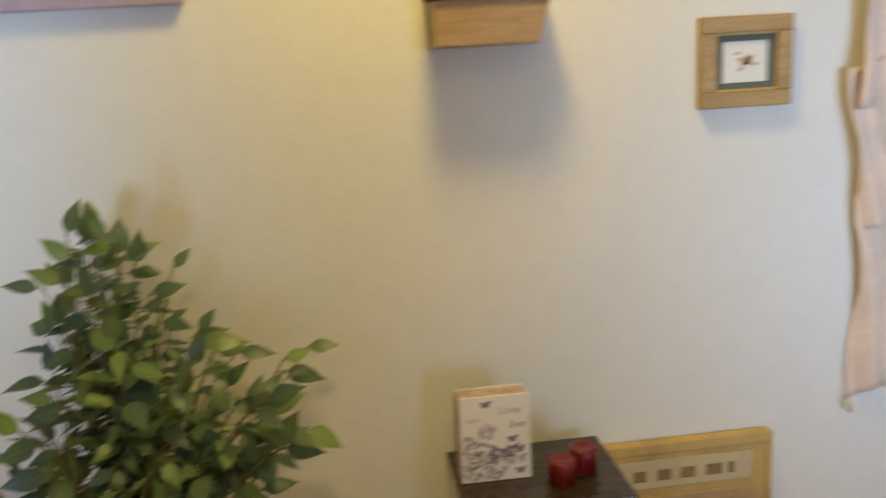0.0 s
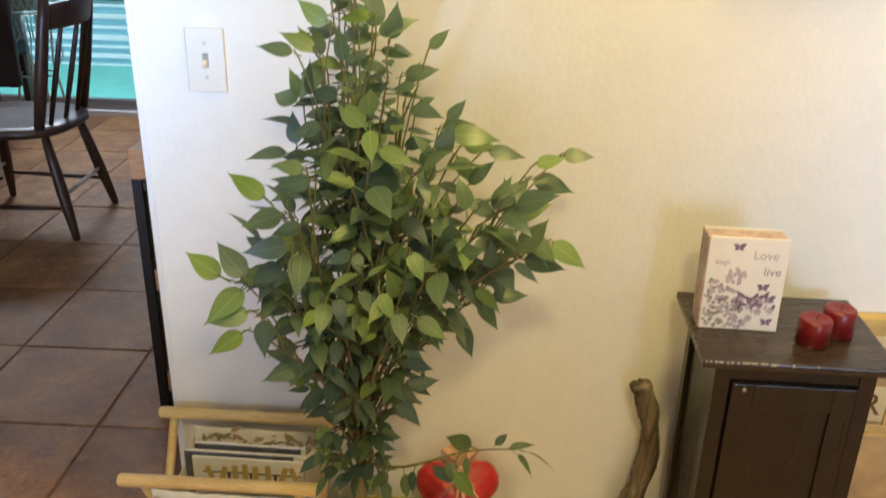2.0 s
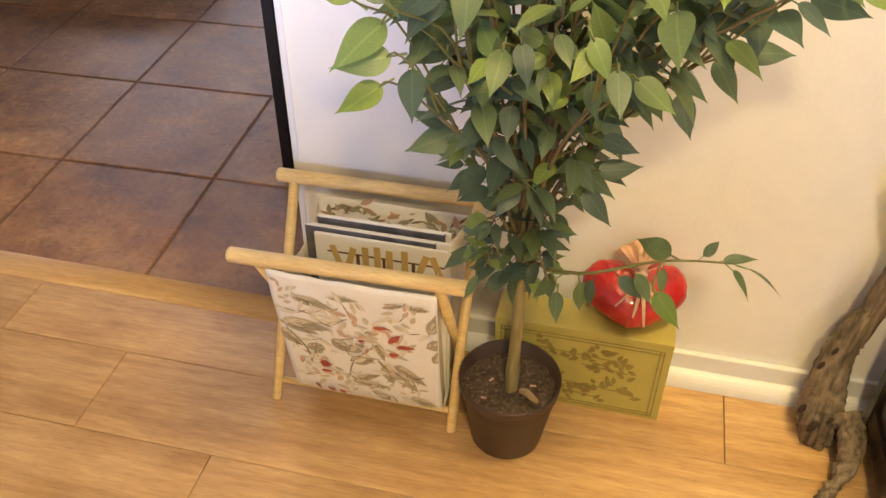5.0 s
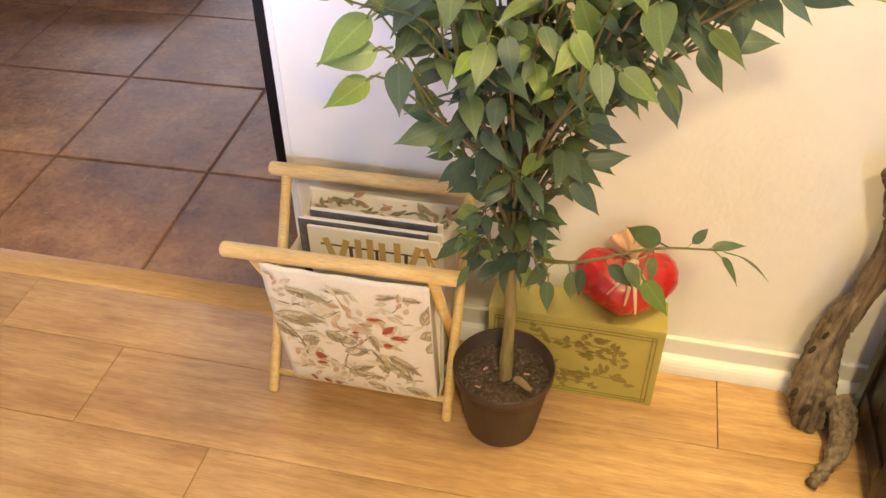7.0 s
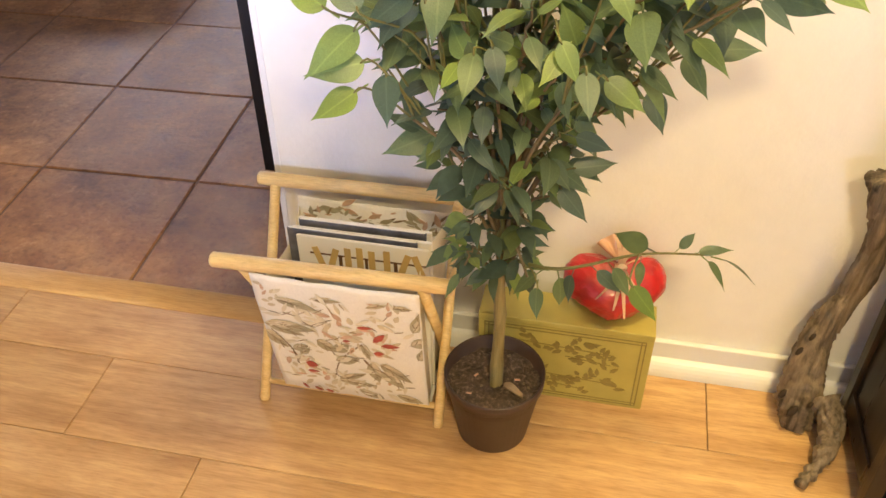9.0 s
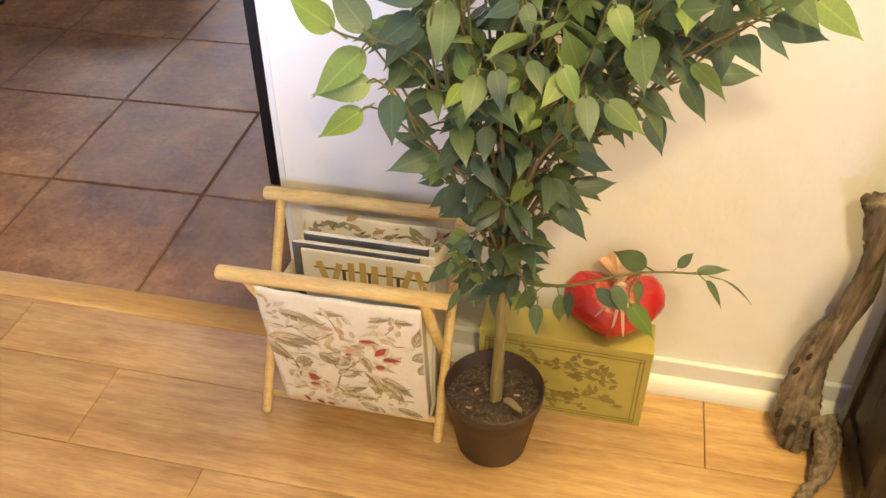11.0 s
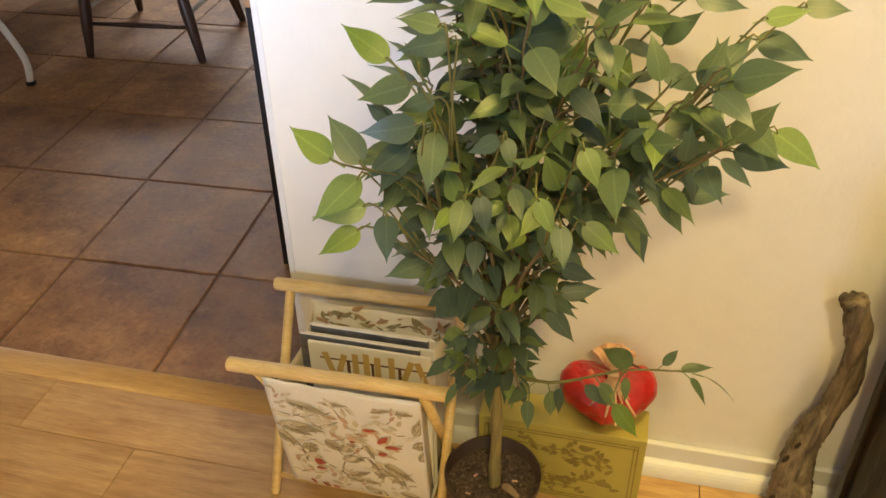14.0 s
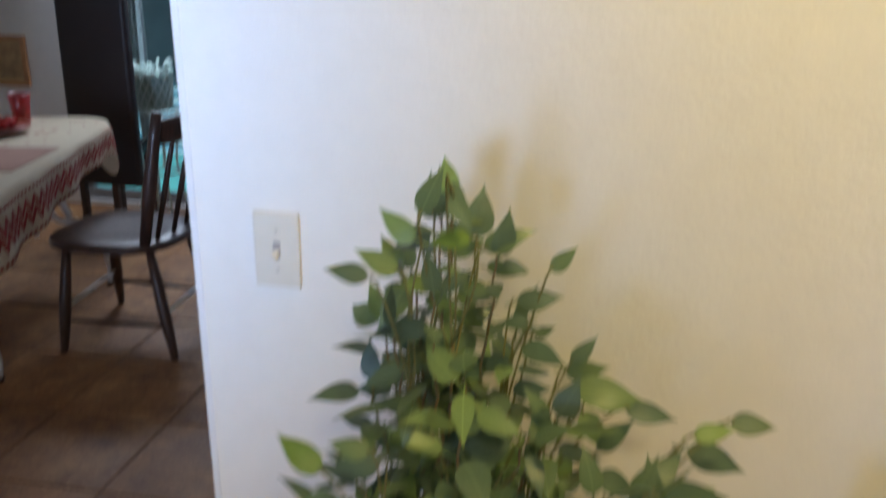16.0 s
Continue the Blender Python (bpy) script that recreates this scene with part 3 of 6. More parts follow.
def downlight():
    """The warm ceiling lamp close to the wall, and an added copy as warm fill."""
    x, y = 1.03, -0.50
    d = thing("ceiling_downlight", "round white ceiling downlight with warm light", "ceiling light", (x, y, H - 0.03))
    part("rim", lathe([(0.06, 0.03), (0.085, 0.028), (0.09, 0.015), (0.085, 0.0), (0.072, 0.0), (0.068, 0.012)], 28), M["trim"], d, smooth=True)
    L = bpy.data.lights.new("downlight_bulb", "AREA")
    L.shape, L.size, L.energy, L.color, L.spread = "DISK", 0.25, 24, WARM, radians(170)
    ob = new("downlight_bulb", L)
    ob.matrix_world = look((x, y, H - 0.035), (x, y + 0.12, 0))
    # second fixture and lamp are added as even warm fill, no known source there
    x2, y2 = 0.9, -2.0
    fill_fixture = copy_thing(d, pose(x2, y2, H - 0.03))
    L2 = L.copy()
    L2.energy, L2.color, L2.spread = 27, (1.0, 0.79, 0.34), radians(145)
    fill_lamp = new("downlight_bulb", L2)
    fill_lamp.matrix_world = look((x2, y2, H - 0.035), (x2, y2 + 0.02, 0))


downlight()


# ---------------------------------------------------------------- the potted tree
def leaf_mesh(name, seed, material="leaf"):
    """One pointed ficus leaf of length 1 along x, folded along its rib, on a thin stalk."""
    rnd = random.Random(seed)
    bm = bmesh.new()
    droop, fold, curl = rnd.uniform(0.10, 0.32), rnd.uniform(0.05, 0.13), rnd.uniform(-0.06, 0.06)
    prof = [(0.0, 0.03), (0.04, 0.105), (0.10, 0.168), (0.18, 0.215), (0.27, 0.238), (0.37, 0.238), (0.47, 0.220), (0.57, 0.188), (0.67, 0.145), (0.76, 0.100), (0.84, 0.058), (0.91, 0.026), (1.0, 0.004)]
    mid, lef, rig = [], [], []
    for t, w in prof:
        z = -droop * t * t
        mid.append(bm.verts.new((t, curl * t * t, z)))
        lef.append(bm.verts.new((t - 0.02, w + curl * t * t, z + fold * w * 4 * 0.25)))
        rig.append(bm.verts.new((t - 0.02, -w + curl * t * t, z + fold * w * 4 * 0.25)))
    for k in range(len(prof) - 1):
        bm.faces.new((mid[k], mid[k + 1], lef[k + 1], lef[k]))
        bm.faces.new((rig[k], rig[k + 1], mid[k + 1], mid[k]))
    s = [bm.verts.new(p) for p in ((-0.30, -0.018, -0.06), (-0.30, 0.018, -0.06), (-0.30, 0, -0.02), (0.02, -0.018, -0.01), (0.02, 0.018, -0.01), (0.02, 0, 0.02))]
    for a, b in ((0, 1), (1, 2), (2, 0)):
        bm.faces.new((s[a], s[b], s[b + 3], s[a + 3]))
    bmesh.ops.recalc_face_normals(bm, faces=bm.faces)
    me = bpy.data.meshes.new(name)
    bm.to_mesh(me)
    bm.free()
    me.materials.append(M[material])
    for p in me.polygons:
        p.use_smooth = True
    return me


TX, TY = 0.432, -0.208
# tips of the branches about the trunk's foot, and the height at which each leaves the trunk
BRANCHES = [
    (-0.03, 0.06, 1.235, 0.66), (-0.10, 0.05, 1.09, 0.64), (-0.06, 0.03, 1.17, 0.66), (0.09, 0.03, 1.10, 0.64),
    (0.15, -0.05, 1.03, 0.6), (0.20, -0.01, 0.97, 0.58), (0.27, -0.09, 0.97, 0.56), (0.27, -0.08, 0.86, 0.52),
    (0.21, -0.05, 0.775, 0.5), (0.17, -0.02, 0.69, 0.46), (0.13, 0.0, 0.61, 0.42), (-0.12, -0.14, 0.865, 0.52),
    (-0.11, -0.15, 0.79, 0.48), (-0.09, -0.13, 0.715, 0.46), (-0.12, -0.02, 0.57, 0.42), (-0.09, -0.11, 0.965, 0.56),
    (0.05, -0.20, 0.90, 0.54), (0.10, -0.18, 0.81, 0.50), (-0.03, -0.19, 0.80, 0.50), (0.17, -0.14, 0.90, 0.54),
]
# shorter shoots that fill the crown
SHOOTS = [
    (0.03, 0.10, 1.0, 0.56), (0.15, 0.08, 0.87, 0.52), (-0.08, 0.10, 0.86, 0.52), (0.05, -0.10, 1.10, 0.6),
    (0.02, -0.16, 0.63, 0.42), (0.06, 0.04, 1.19, 0.66), (-0.06, -0.02, 1.10, 0.62), (-0.10, 0.0, 1.02, 0.6),
    (0.12, -0.08, 1.02, 0.6), (0.0, -0.06, 1.17, 0.64), (-0.09, -0.08, 0.93, 0.56), (-0.07, -0.06, 0.50, 0.36),
    (0.07, -0.05, 0.50, 0.36), (-0.12, -0.05, 0.43, 0.36), (-0.09, -0.10, 0.40, 0.36), (0.08, -0.06, 0.42, 0.36), (0.11, 0.0, 0.55, 0.38), (-0.04, 0.05, 0.52, 0.36),
    (-0.13, -0.08, 0.66, 0.42), (0.12, -0.12, 0.70, 0.44), (-0.02, 0.06, 1.23, 0.7), (0.14, -0.03, 1.0, 0.6), (0.22, -0.09, 0.96, 0.58), (0.17, -0.11, 0.88, 0.54), (0.27, -0.11, 0.985, 0.58),
    (0.08, 0.03, 1.07, 0.62), (0.29, -0.12, 0.90, 0.54), (0.21, -0.05, 0.85, 0.52), (-0.13, -0.10, 0.89, 0.54), (-0.15, -0.14, 0.84, 0.5), (0.0, 0.05, 1.255, 0.84), (0.03, 0.06, 1.20, 0.8), (-0.05, 0.04, 1.16, 0.75),
]


def ficus():
    tree = thing("artificial_ficus_tree", "leafy artificial ficus tree in a dark brown plastic pot", "potted plant", (TX, TY, 0))
    part("pot", lathe([(0.054, 0.004), (0.058, 0.0), (0.061, 0.004), (0.080, 0.126), (0.084, 0.128), (0.085, 0.146), (0.0835, 0.148), (0.081, 0.146), (0.078, 0.108), (0.05, 0.104)], 40), M["pot"], tree, "dark brown plastic nursery pot with a rolled rim", True)

    def ground(u, v):
        a, r = math.tau * u, 0.079 * v
        p = Vector((r * math.cos(a), r * math.sin(a), 0))
        p.z = 0.118 + 0.010 * noise.noise(p * 40) + 0.004 * noise.noise(p * 120)
        return p
    part("soil", grid_sheet(40, 12, ground), M["soil"], tree, "dry crumbly potting soil with wood chips", True)
    rnd = random.Random(5)
    for k in range(9):
        a, r = rnd.uniform(0, 6.28), rnd.uniform(0.02, 0.065)
        c = box(-rnd.uniform(0.002, 0.008), 0.003, -0.002, 0.002, 0, 0.002, 0.0008, seg=1)
        bmesh.ops.transform(c, matrix=pose(r * math.cos(a), r * math.sin(a), 0.123, rnd.uniform(-20, 20), rnd.uniform(-20, 20), rnd.uniform(0, 180)), verts=c.verts)
        part("wood_chip", c, M["cello"] if k < 3 else M["stem"], tree)

    def curl(u, v):
        return Vector((0.018 + 0.034 * u, -0.018 - 0.012 * u + 0.016 * (v - 0.5) * math.sin(math.pi * (0.1 + 0.85 * u)), 0.126 + 0.004 * math.sin(u * 5) + 0.010 * (v - 0.5) ** 2 * 4))
    part("dry_leaf", grid_sheet(10, 4, curl, 0.0006), M["dry_leaf"], tree, "curled brown dry leaf on the soil", True)

    def axis(z):
        return Vector((0.004 - 0.03 * max(0, z - 0.5), 0.0 + 0.07 * max(0, z - 0.5), z))
    path = [axis(z) + Vector((0.0010 * math.sin(z * 31), 0.0010 * math.cos(z * 27), 0)) for z in [0.10 + 0.02 * k for k in range(24)]]
    part("trunk", tube(path, [0.0112 - 0.006 * k / 23 + (0.0012 if k % 6 == 3 else 0) for k in range(24)], 12, wobble=0.2), M["trunk"], tree, "slender knobbly brown trunk", True)

    meshes = [leaf_mesh("leaf", k) for k in range(9)]
    spots = []
    for bi, (x, y, z, z0) in enumerate(BRANCHES + SHOOTS):
        r = random.Random(bi + 11)
        a, tip = axis(0.36 + (z0 - 0.36) * 0.55), Vector((x, y, z))
        if z < 0.87 and abs(x) < 0.28:
            tip.x, tip.y = x * 0.83, y * 0.83
        tip += Vector((0, 0, 0.022)) - (tip - a).normalized() * 0.04
        rise = a + Vector((x * 0.22, y * 0.22, (z - a.z) * 0.5 + 0.02))
        bend = a.lerp(tip, 0.68) + Vector((0, 0, 0.045))
        line = spline([a, rise, bend, tip], 22)
        line = [p + Vector((r.gauss(0, 0.003), r.gauss(0, 0.003), r.gauss(0, 0.002))) for p in line]
        part("branch", tube(line, [0.0038 - 0.0026 * k / 21 for k in range(22)], 6), M["stem"] if bi % 3 else M["twig"], tree, smooth=True)
        n = 20 if z > 1.0 else 13 if z > 0.78 else 9 if z > 0.6 else 12
        u0 = 0.30 if z > 0.78 else 0.42 if z > 0.6 else 0.22
        phase = r.uniform(0, 6.28)
        for k in range(n):
            u = u0 + (0.99 - u0) * k / (n - 1)
            i = min(20, int(u * 21))
            p, t = line[i], (line[i + 1] - line[max(0, i - 1)]).normalized()
            side = t.orthogonal().normalized()
            ang = phase + k * 2.4
            out = side * math.cos(ang) + t.cross(side) * math.sin(ang)
            if k == n - 1:
                out = t * 1.5
            outward = Vector((p.x, p.y, 0)) * 2.2
            d = (t * 0.45 + out * 0.85 + outward * 0.7 + Vector((0, 0, -0.25 + r.uniform(-0.4, 0.3)))).normalized()
            spots.append((p, d, r.uniform(0.044, 0.070) * ((1.08 if k > n - 5 and bi < 20 and abs(x) > 0.2 else 0.82 if y < -0.15 else 0.92 if z > 1.1 else 1.0) if z > 0.6 else 0.76), r))
    # the low twig that reaches out over the red heart
    low = spline([axis(0.40), Vector((0.09, -0.06, 0.44)), Vector((0.20, -0.03, 0.46)), Vector((0.295, -0.01, 0.457))], 16)
    part("branch", tube(low, [0.0032 - 0.002 * k / 15 for k in range(16)], 6), M["twig"], tree, smooth=True)
    r = random.Random(77)
    for i, d in ((15, (0.9, -0.1, -0.25)), (14, (0.6, -0.3, -0.45)), (12, (0.3, 0.4, 0.1)), (11, (-0.6, 0.3, 0.05)), (10, (0.05, -0.35, -0.9)), (13, (0.7, 0.2, 0.1)), (7, (0.6, -0.1, -0.5)), (8, (0.5, -0.2, -0.6)), (6, (-0.1, -0.3, -0.8)), (5, (0.2, -0.2, -0.9)), (4, (-0.5, -0.2, -0.5)), (2, (-0.8, -0.3, -0.3)), (1, (0.1, -0.5, -0.6))):
        spots.append((low[i], Vector(d).normalized(), r.uniform(0.040, 0.058), r))
    # sprays of larger leaves at the ends of the twigs: base and tip of each leaf about the trunk's foot
    young_meshes = [leaf_mesh("leaf", 40 + k, "leaf_young") for k in range(3)]

    def leaf_pose(base, d, size, wide, face):
        zax = (face - d * face.dot(d)).normalized()
        yax = zax.cross(d)
        m = Matrix(((d.x, yax.x, zax.x), (d.y, yax.y, zax.y), (d.z, yax.z, zax.z))).to_4x4()
        return Matrix.Translation(base) @ m @ Matrix.Diagonal((size, size * wide, size, 1))

    def spray(z0, leaves, young=(), twig_end=None):
        r = random.Random(int(z0 * 100) + len(leaves))
        ends = [(Vector(q[:3]), Vector(q[3:])) for q in leaves]
        mean = sum((b for b, _ in ends), Vector()) / len(ends)
        line = [twig_end] * 14
        if not twig_end:
            a = axis(0.36 + (z0 - 0.36) * 0.6)
            hub = a.lerp(mean, 0.74) + Vector((0, 0, 0.012))
            line = spline([a, a.lerp(hub, 0.45) + Vector((0, 0, 0.05)), hub], 14)
            part("branch", tube(line, [0.0036 - 0.0020 * k / 13 for k in range(14)], 6), M["stem"], tree, smooth=True)
        for k, (base, tip) in enumerate(ends):
            d = tip - base
            size = d.length
            d.normalize()
            start = line[r.choice((10, 11, 12, 13))]
            root = base - d * 0.16 * size
            bow = Vector((r.gauss(0, 0.006), r.gauss(0, 0.006), 0.012))
            twig = spline([start, start.lerp(root, 0.5) + bow, root, base + d * 0.04 * size], 9)
            part("branch", tube(twig, [0.0017 - 0.0006 * i / 8 for i in range(9)], 5), M["twig"], tree, smooth=True)
            ob = new("leaf", r.choice(young_meshes if k in young else meshes[:6]))
            ob.parent = tree
            ob.matrix_basis = leaf_pose(base, d, size * 1.02, r.uniform(0.98, 1.16), Vector((r.gauss(0, 0.25), -1.0, 0.75 + r.gauss(0, 0.3))))
    spray(0.45, [(-0.137, -0.178, 0.833, -0.181, -0.225, 0.803), (-0.131, -0.181, 0.798, -0.187, -0.210, 0.792), (-0.143, -0.178, 0.760, -0.183, -0.213, 0.740), (-0.112, -0.161, 0.774, -0.104, -0.201, 0.735)], (2,))
    spray(0.4, [(-0.087, -0.047, 0.631, -0.144, -0.085, 0.616)])
    spray(0.47, [(-0.171, -0.172, 0.853, -0.223, -0.170, 0.886), (-0.131, -0.182, 0.859, -0.174, -0.167, 0.906), (-0.087, -0.138, 0.860, -0.131, -0.178, 0.838), (-0.068, -0.171, 0.906, -0.123, -0.199, 0.902), (-0.059, -0.122, 0.872, -0.055, -0.171, 0.825)], (0,))
    spray(0.5, [(-0.106, -0.141, 0.968, -0.157, -0.140, 1.005), (-0.035, -0.185, 1.027, -0.077, -0.190, 1.040), (-0.030, -0.168, 1.006, -0.082, -0.184, 0.999), (-0.073, -0.171, 0.954, -0.128, -0.190, 0.941), (-0.052, -0.148, 0.929, -0.094, -0.163, 0.918)], (0,))
    spray(0.47, [(-0.029, -0.170, 0.801, -0.045, -0.194, 0.783), (-0.015, -0.161, 0.809, -0.019, -0.199, 0.775), (0.005, -0.170, 0.823, 0.019, -0.200, 0.792), (0.025, -0.167, 0.898, -0.003, -0.189, 0.887), (0.030, -0.153, 0.891, 0.044, -0.176, 0.867)], (0,))
    spray(0.46, [(0.082, -0.218, 0.850, 0.065, -0.247, 0.827), (0.104, -0.236, 0.839, 0.113, -0.268, 0.807), (0.120, -0.223, 0.926, 0.142, -0.247, 0.899), (0.124, -0.145, 0.784, 0.168, -0.164, 0.761)], (0,))
    spray(0.48, [(0.191, -0.035, 0.837, 0.234, -0.066, 0.801), (0.236, -0.022, 0.838, 0.252, -0.071, 0.788), (0.213, 0.010, 0.739, 0.245, -0.021, 0.704), (0.235, -0.040, 0.775, 0.293, -0.032, 0.784), (0.182, 0.037, 0.674, 0.200, 0.000, 0.636)])
    spray(0.5, [(0.246, -0.065, 0.875, 0.299, -0.066, 0.871), (0.282, -0.074, 0.860, 0.347, -0.079, 0.850), (0.322, -0.067, 0.885, 0.377, -0.087, 0.858), (0.288, -0.075, 0.896, 0.331, -0.097, 0.868), (0.263, -0.039, 0.892, 0.219, -0.077, 0.870)])
    spray(0.54, [(0.253, -0.069, 0.933, 0.244, -0.057, 0.986), (0.259, -0.033, 0.916, 0.320, -0.030, 0.941), (0.334, 0.002, 1.006, 0.383, -0.001, 1.010), (0.293, -0.023, 0.998, 0.338, -0.022, 1.012), (0.291, -0.001, 0.966, 0.355, -0.012, 0.954)])
    spray(0.58, [(0.161, -0.025, 1.039, 0.234, -0.028, 1.048), (0.180, 0.001, 1.015, 0.231, -0.002, 1.019), (0.218, 0.002, 1.008, 0.275, -0.004, 1.006), (0.167, 0.011, 0.992, 0.200, -0.009, 0.956), (0.144, 0.029, 1.035, 0.195, 0.028, 1.043), (0.151, 0.021, 1.051, 0.179, 0.029, 1.083)])
    spray(0.66, [(-0.030, -0.016, 1.201, -0.078, -0.018, 1.228), (-0.049, -0.025, 1.163, -0.099, -0.027, 1.190), (-0.078, -0.044, 1.161, -0.127, -0.051, 1.174), (-0.048, 0.015, 1.131, -0.079, -0.016, 1.084), (-0.035, -0.057, 1.056, -0.081, -0.074, 1.042)])
    spray(0.75, [(-0.004, -0.089, 1.254, 0.013, -0.077, 1.304), (0.041, -0.054, 1.219, -0.004, -0.065, 1.216), (0.022, -0.054, 1.264, 0.045, -0.072, 1.231), (0.042, 0.038, 1.178, 0.095, 0.045, 1.210), (0.016, -0.048, 1.276, 0.039, -0.060, 1.254)], (1,))
    spray(0.66, [(0.121, 0.031, 1.160, 0.149, 0.038, 1.189), (0.083, 0.029, 1.117, 0.136, 0.029, 1.131), (0.099, 0.000, 1.108, 0.064, -0.009, 1.105), (0.102, 0.055, 1.066, 0.127, 0.057, 1.078)])
    spray(0.4, [(0.097, -0.050, 0.603, 0.151, -0.041, 0.612), (0.083, -0.052, 0.571, 0.121, -0.078, 0.541)])
    spray(0.38, [(0.065, -0.091, 0.427, 0.067, -0.122, 0.398)])
    spray(0.38, [(0.188, -0.142, 0.498, 0.222, -0.168, 0.467)], (0,), low[10])
    spray(0.52, [(0.090, -0.041, 0.980, 0.016, -0.062, 0.971), (0.135, -0.073, 0.904, 0.205, -0.075, 0.917), (-0.018, -0.071, 1.024, -0.027, -0.096, 0.981), (0.078, -0.226, 0.863, 0.100, -0.244, 0.830)])
    spots.sort(key=lambda s: s[0].y)
    rest = bmesh.new()
    for k, (p, d, size, r) in enumerate(spots):
        up = Vector((r.gauss(0, 0.45), -0.45 + r.gauss(0, 0.45), 1.0))
        zax = (up - d * up.dot(d)).normalized()
        yax = zax.cross(d)
        m = Matrix(((d.x, yax.x, zax.x), (d.y, yax.y, zax.y), (d.z, yax.z, zax.z))).to_4x4()
        m = Matrix.Translation(p + d * 0.3 * size) @ m @ Matrix.Diagonal((size, size * min(1.2, max(0.7, r.gauss(0.98, 0.14))), size, 1))
        me = r.choice(meshes)
        if k < 232:
            ob = new("leaf", me)
            ob.parent = tree
            ob.matrix_basis = m
        else:
            n0 = len(rest.verts)
            rest.from_mesh(me)
            rest.verts.ensure_lookup_table()
            for v in rest.verts[n0:]:
                v.co = m @ v.co
    tagged(part("inner_leaves", rest, M["leaf_joined"], tree, "dense green leaves at the back of the crown", True), kind="stuff")



ficus()


# ---------------------------------------------------------------- the magazine rack
def magazine_rack():
    rack = thing("magazine_rack", "folding pine magazine rack with floral linen sling on the floor", "magazine rack")
    yf, yb, zt = -0.256, -0.035, 0.360
    part("top_bar", tube([(-0.012, yf, zt), (-0.009, yf, zt), (0.368, yf + 0.008, zt), (0.371, yf + 0.008, zt)], [0.010, 0.0125, 0.0125, 0.010], 18), M["pine"], rack, smooth=True)
    part("top_bar", tube([(-0.018, yb, zt), (-0.015, yb, zt), (0.350, yb + 0.006, zt), (0.353, yb + 0.006, zt)], [0.010, 0.0125, 0.0125, 0.010], 18), M["pine"], rack, smooth=True)
    # crossed legs: each runs from a foot on one side to the bar on the other
    for x in (0.013, 0.337):
        part("leg", tube([(x, -0.230, 0.001), (x, -0.228, 0.004), (x, yb, zt)], [0.0075, 0.009, 0.009], 14), M["pine"], rack, smooth=True)
    for x in (0.030, 0.322):
        part("leg", tube([(x, -0.060, 0.001), (x, -0.062, 0.004), (x, yf + 0.003, zt)], [0.0075, 0.009, 0.009], 14), M["pine"], rack, smooth=True)
    part("lower_bar", tube([(0.013, -0.210, 0.034), (0.337, -0.210, 0.034)], [0.006, 0.006], 12), M["pine"], rack, smooth=True)
    part("lower_bar", tube([(0.030, -0.079, 0.034), (0.322, -0.079, 0.034)], [0.006, 0.006], 12), M["pine"], rack, smooth=True)
    x0, x1 = 0.052, 0.322

    def sling(u, v):
        x = x0 + (x1 - x0) * u
        pts = [(-0.268, 0.352), (-0.262, 0.30), (-0.240, 0.155), (-0.217, 0.040), (-0.20, 0.026), (-0.09, 0.026), (-0.073, 0.040), (-0.058, 0.19), (-0.046, 0.31), (-0.040, 0.335)]
        s = v * (len(pts) - 1)
        k = min(int(s), len(pts) - 2)
        f = s - k
        y, z = (pts[k][0] * (1 - f) + pts[k + 1][0] * f, pts[k][1] * (1 - f) + pts[k + 1][1] * f)
        soft = 0.0025 * noise.noise(Vector((x * 22, v * 9, 0.3))) + 0.003 * math.sin(u * math.pi)
        flare = 1 - 0.02 * (1 - min(1, z / 0.35))
        return Vector((x0 + 0.135 + (x - x0 - 0.135) * flare, y - soft, z + 0.002 * noise.noise(Vector((x * 30, 0, v)))))
    bag = part("fabric_sling", grid_sheet(26, 36, sling, 0.0016), M["cream"], rack, "cream linen sling printed with roses and sage leaves", True)
    for x in (x0 + 0.004, x1 - 0.004):
        s = -1 if x < 0.2 else 1

        def gusset(u, v):
            z = 0.030 + 0.288 * v
            ya, yb2 = -0.213 - 0.048 * v, -0.078 + 0.031 * v
            return Vector((x - s * 0.012 * math.sin(u * math.pi) * (0.4 + v), ya + (yb2 - ya) * u, z))
        part("side_gusset", grid_sheet(10, 8, gusset, 0.0012), M["lining"], rack, smooth=True)
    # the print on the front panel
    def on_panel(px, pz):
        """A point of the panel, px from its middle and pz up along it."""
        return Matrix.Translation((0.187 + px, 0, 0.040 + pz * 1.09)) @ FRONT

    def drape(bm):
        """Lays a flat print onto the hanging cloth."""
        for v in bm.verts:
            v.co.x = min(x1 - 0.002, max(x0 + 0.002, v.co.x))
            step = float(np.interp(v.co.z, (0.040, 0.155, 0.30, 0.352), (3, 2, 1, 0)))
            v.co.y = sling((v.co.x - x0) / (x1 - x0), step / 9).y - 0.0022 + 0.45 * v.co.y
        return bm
    rnd = random.Random(3)
    sage, rose, red, pale, strokes, faint = (bmesh.new() for _ in range(6))

    def inside(px, pz):
        return abs(px) < 0.125 and 0.012 < pz < 0.272

    def printed(px, pz, l, a, w, bm, lift, veins=True):
        """A leaf or petal lying on the panel, with a few darker brush strokes over it."""
        flat_shape(leaf_outline(0, 0, l, w, a, 7), on_panel(px, pz), bm, lift)
        c, s = math.cos(radians(a)), math.sin(radians(a))
        if veins:
            flat_shape(leaf_outline(0, 0, l * 0.9, 0.0014, a), on_panel(px, pz), strokes, lift + 0.0005)
            for k in range(4):
                u, side = 0.2 + 0.16 * k, (1, -1)[k % 2]
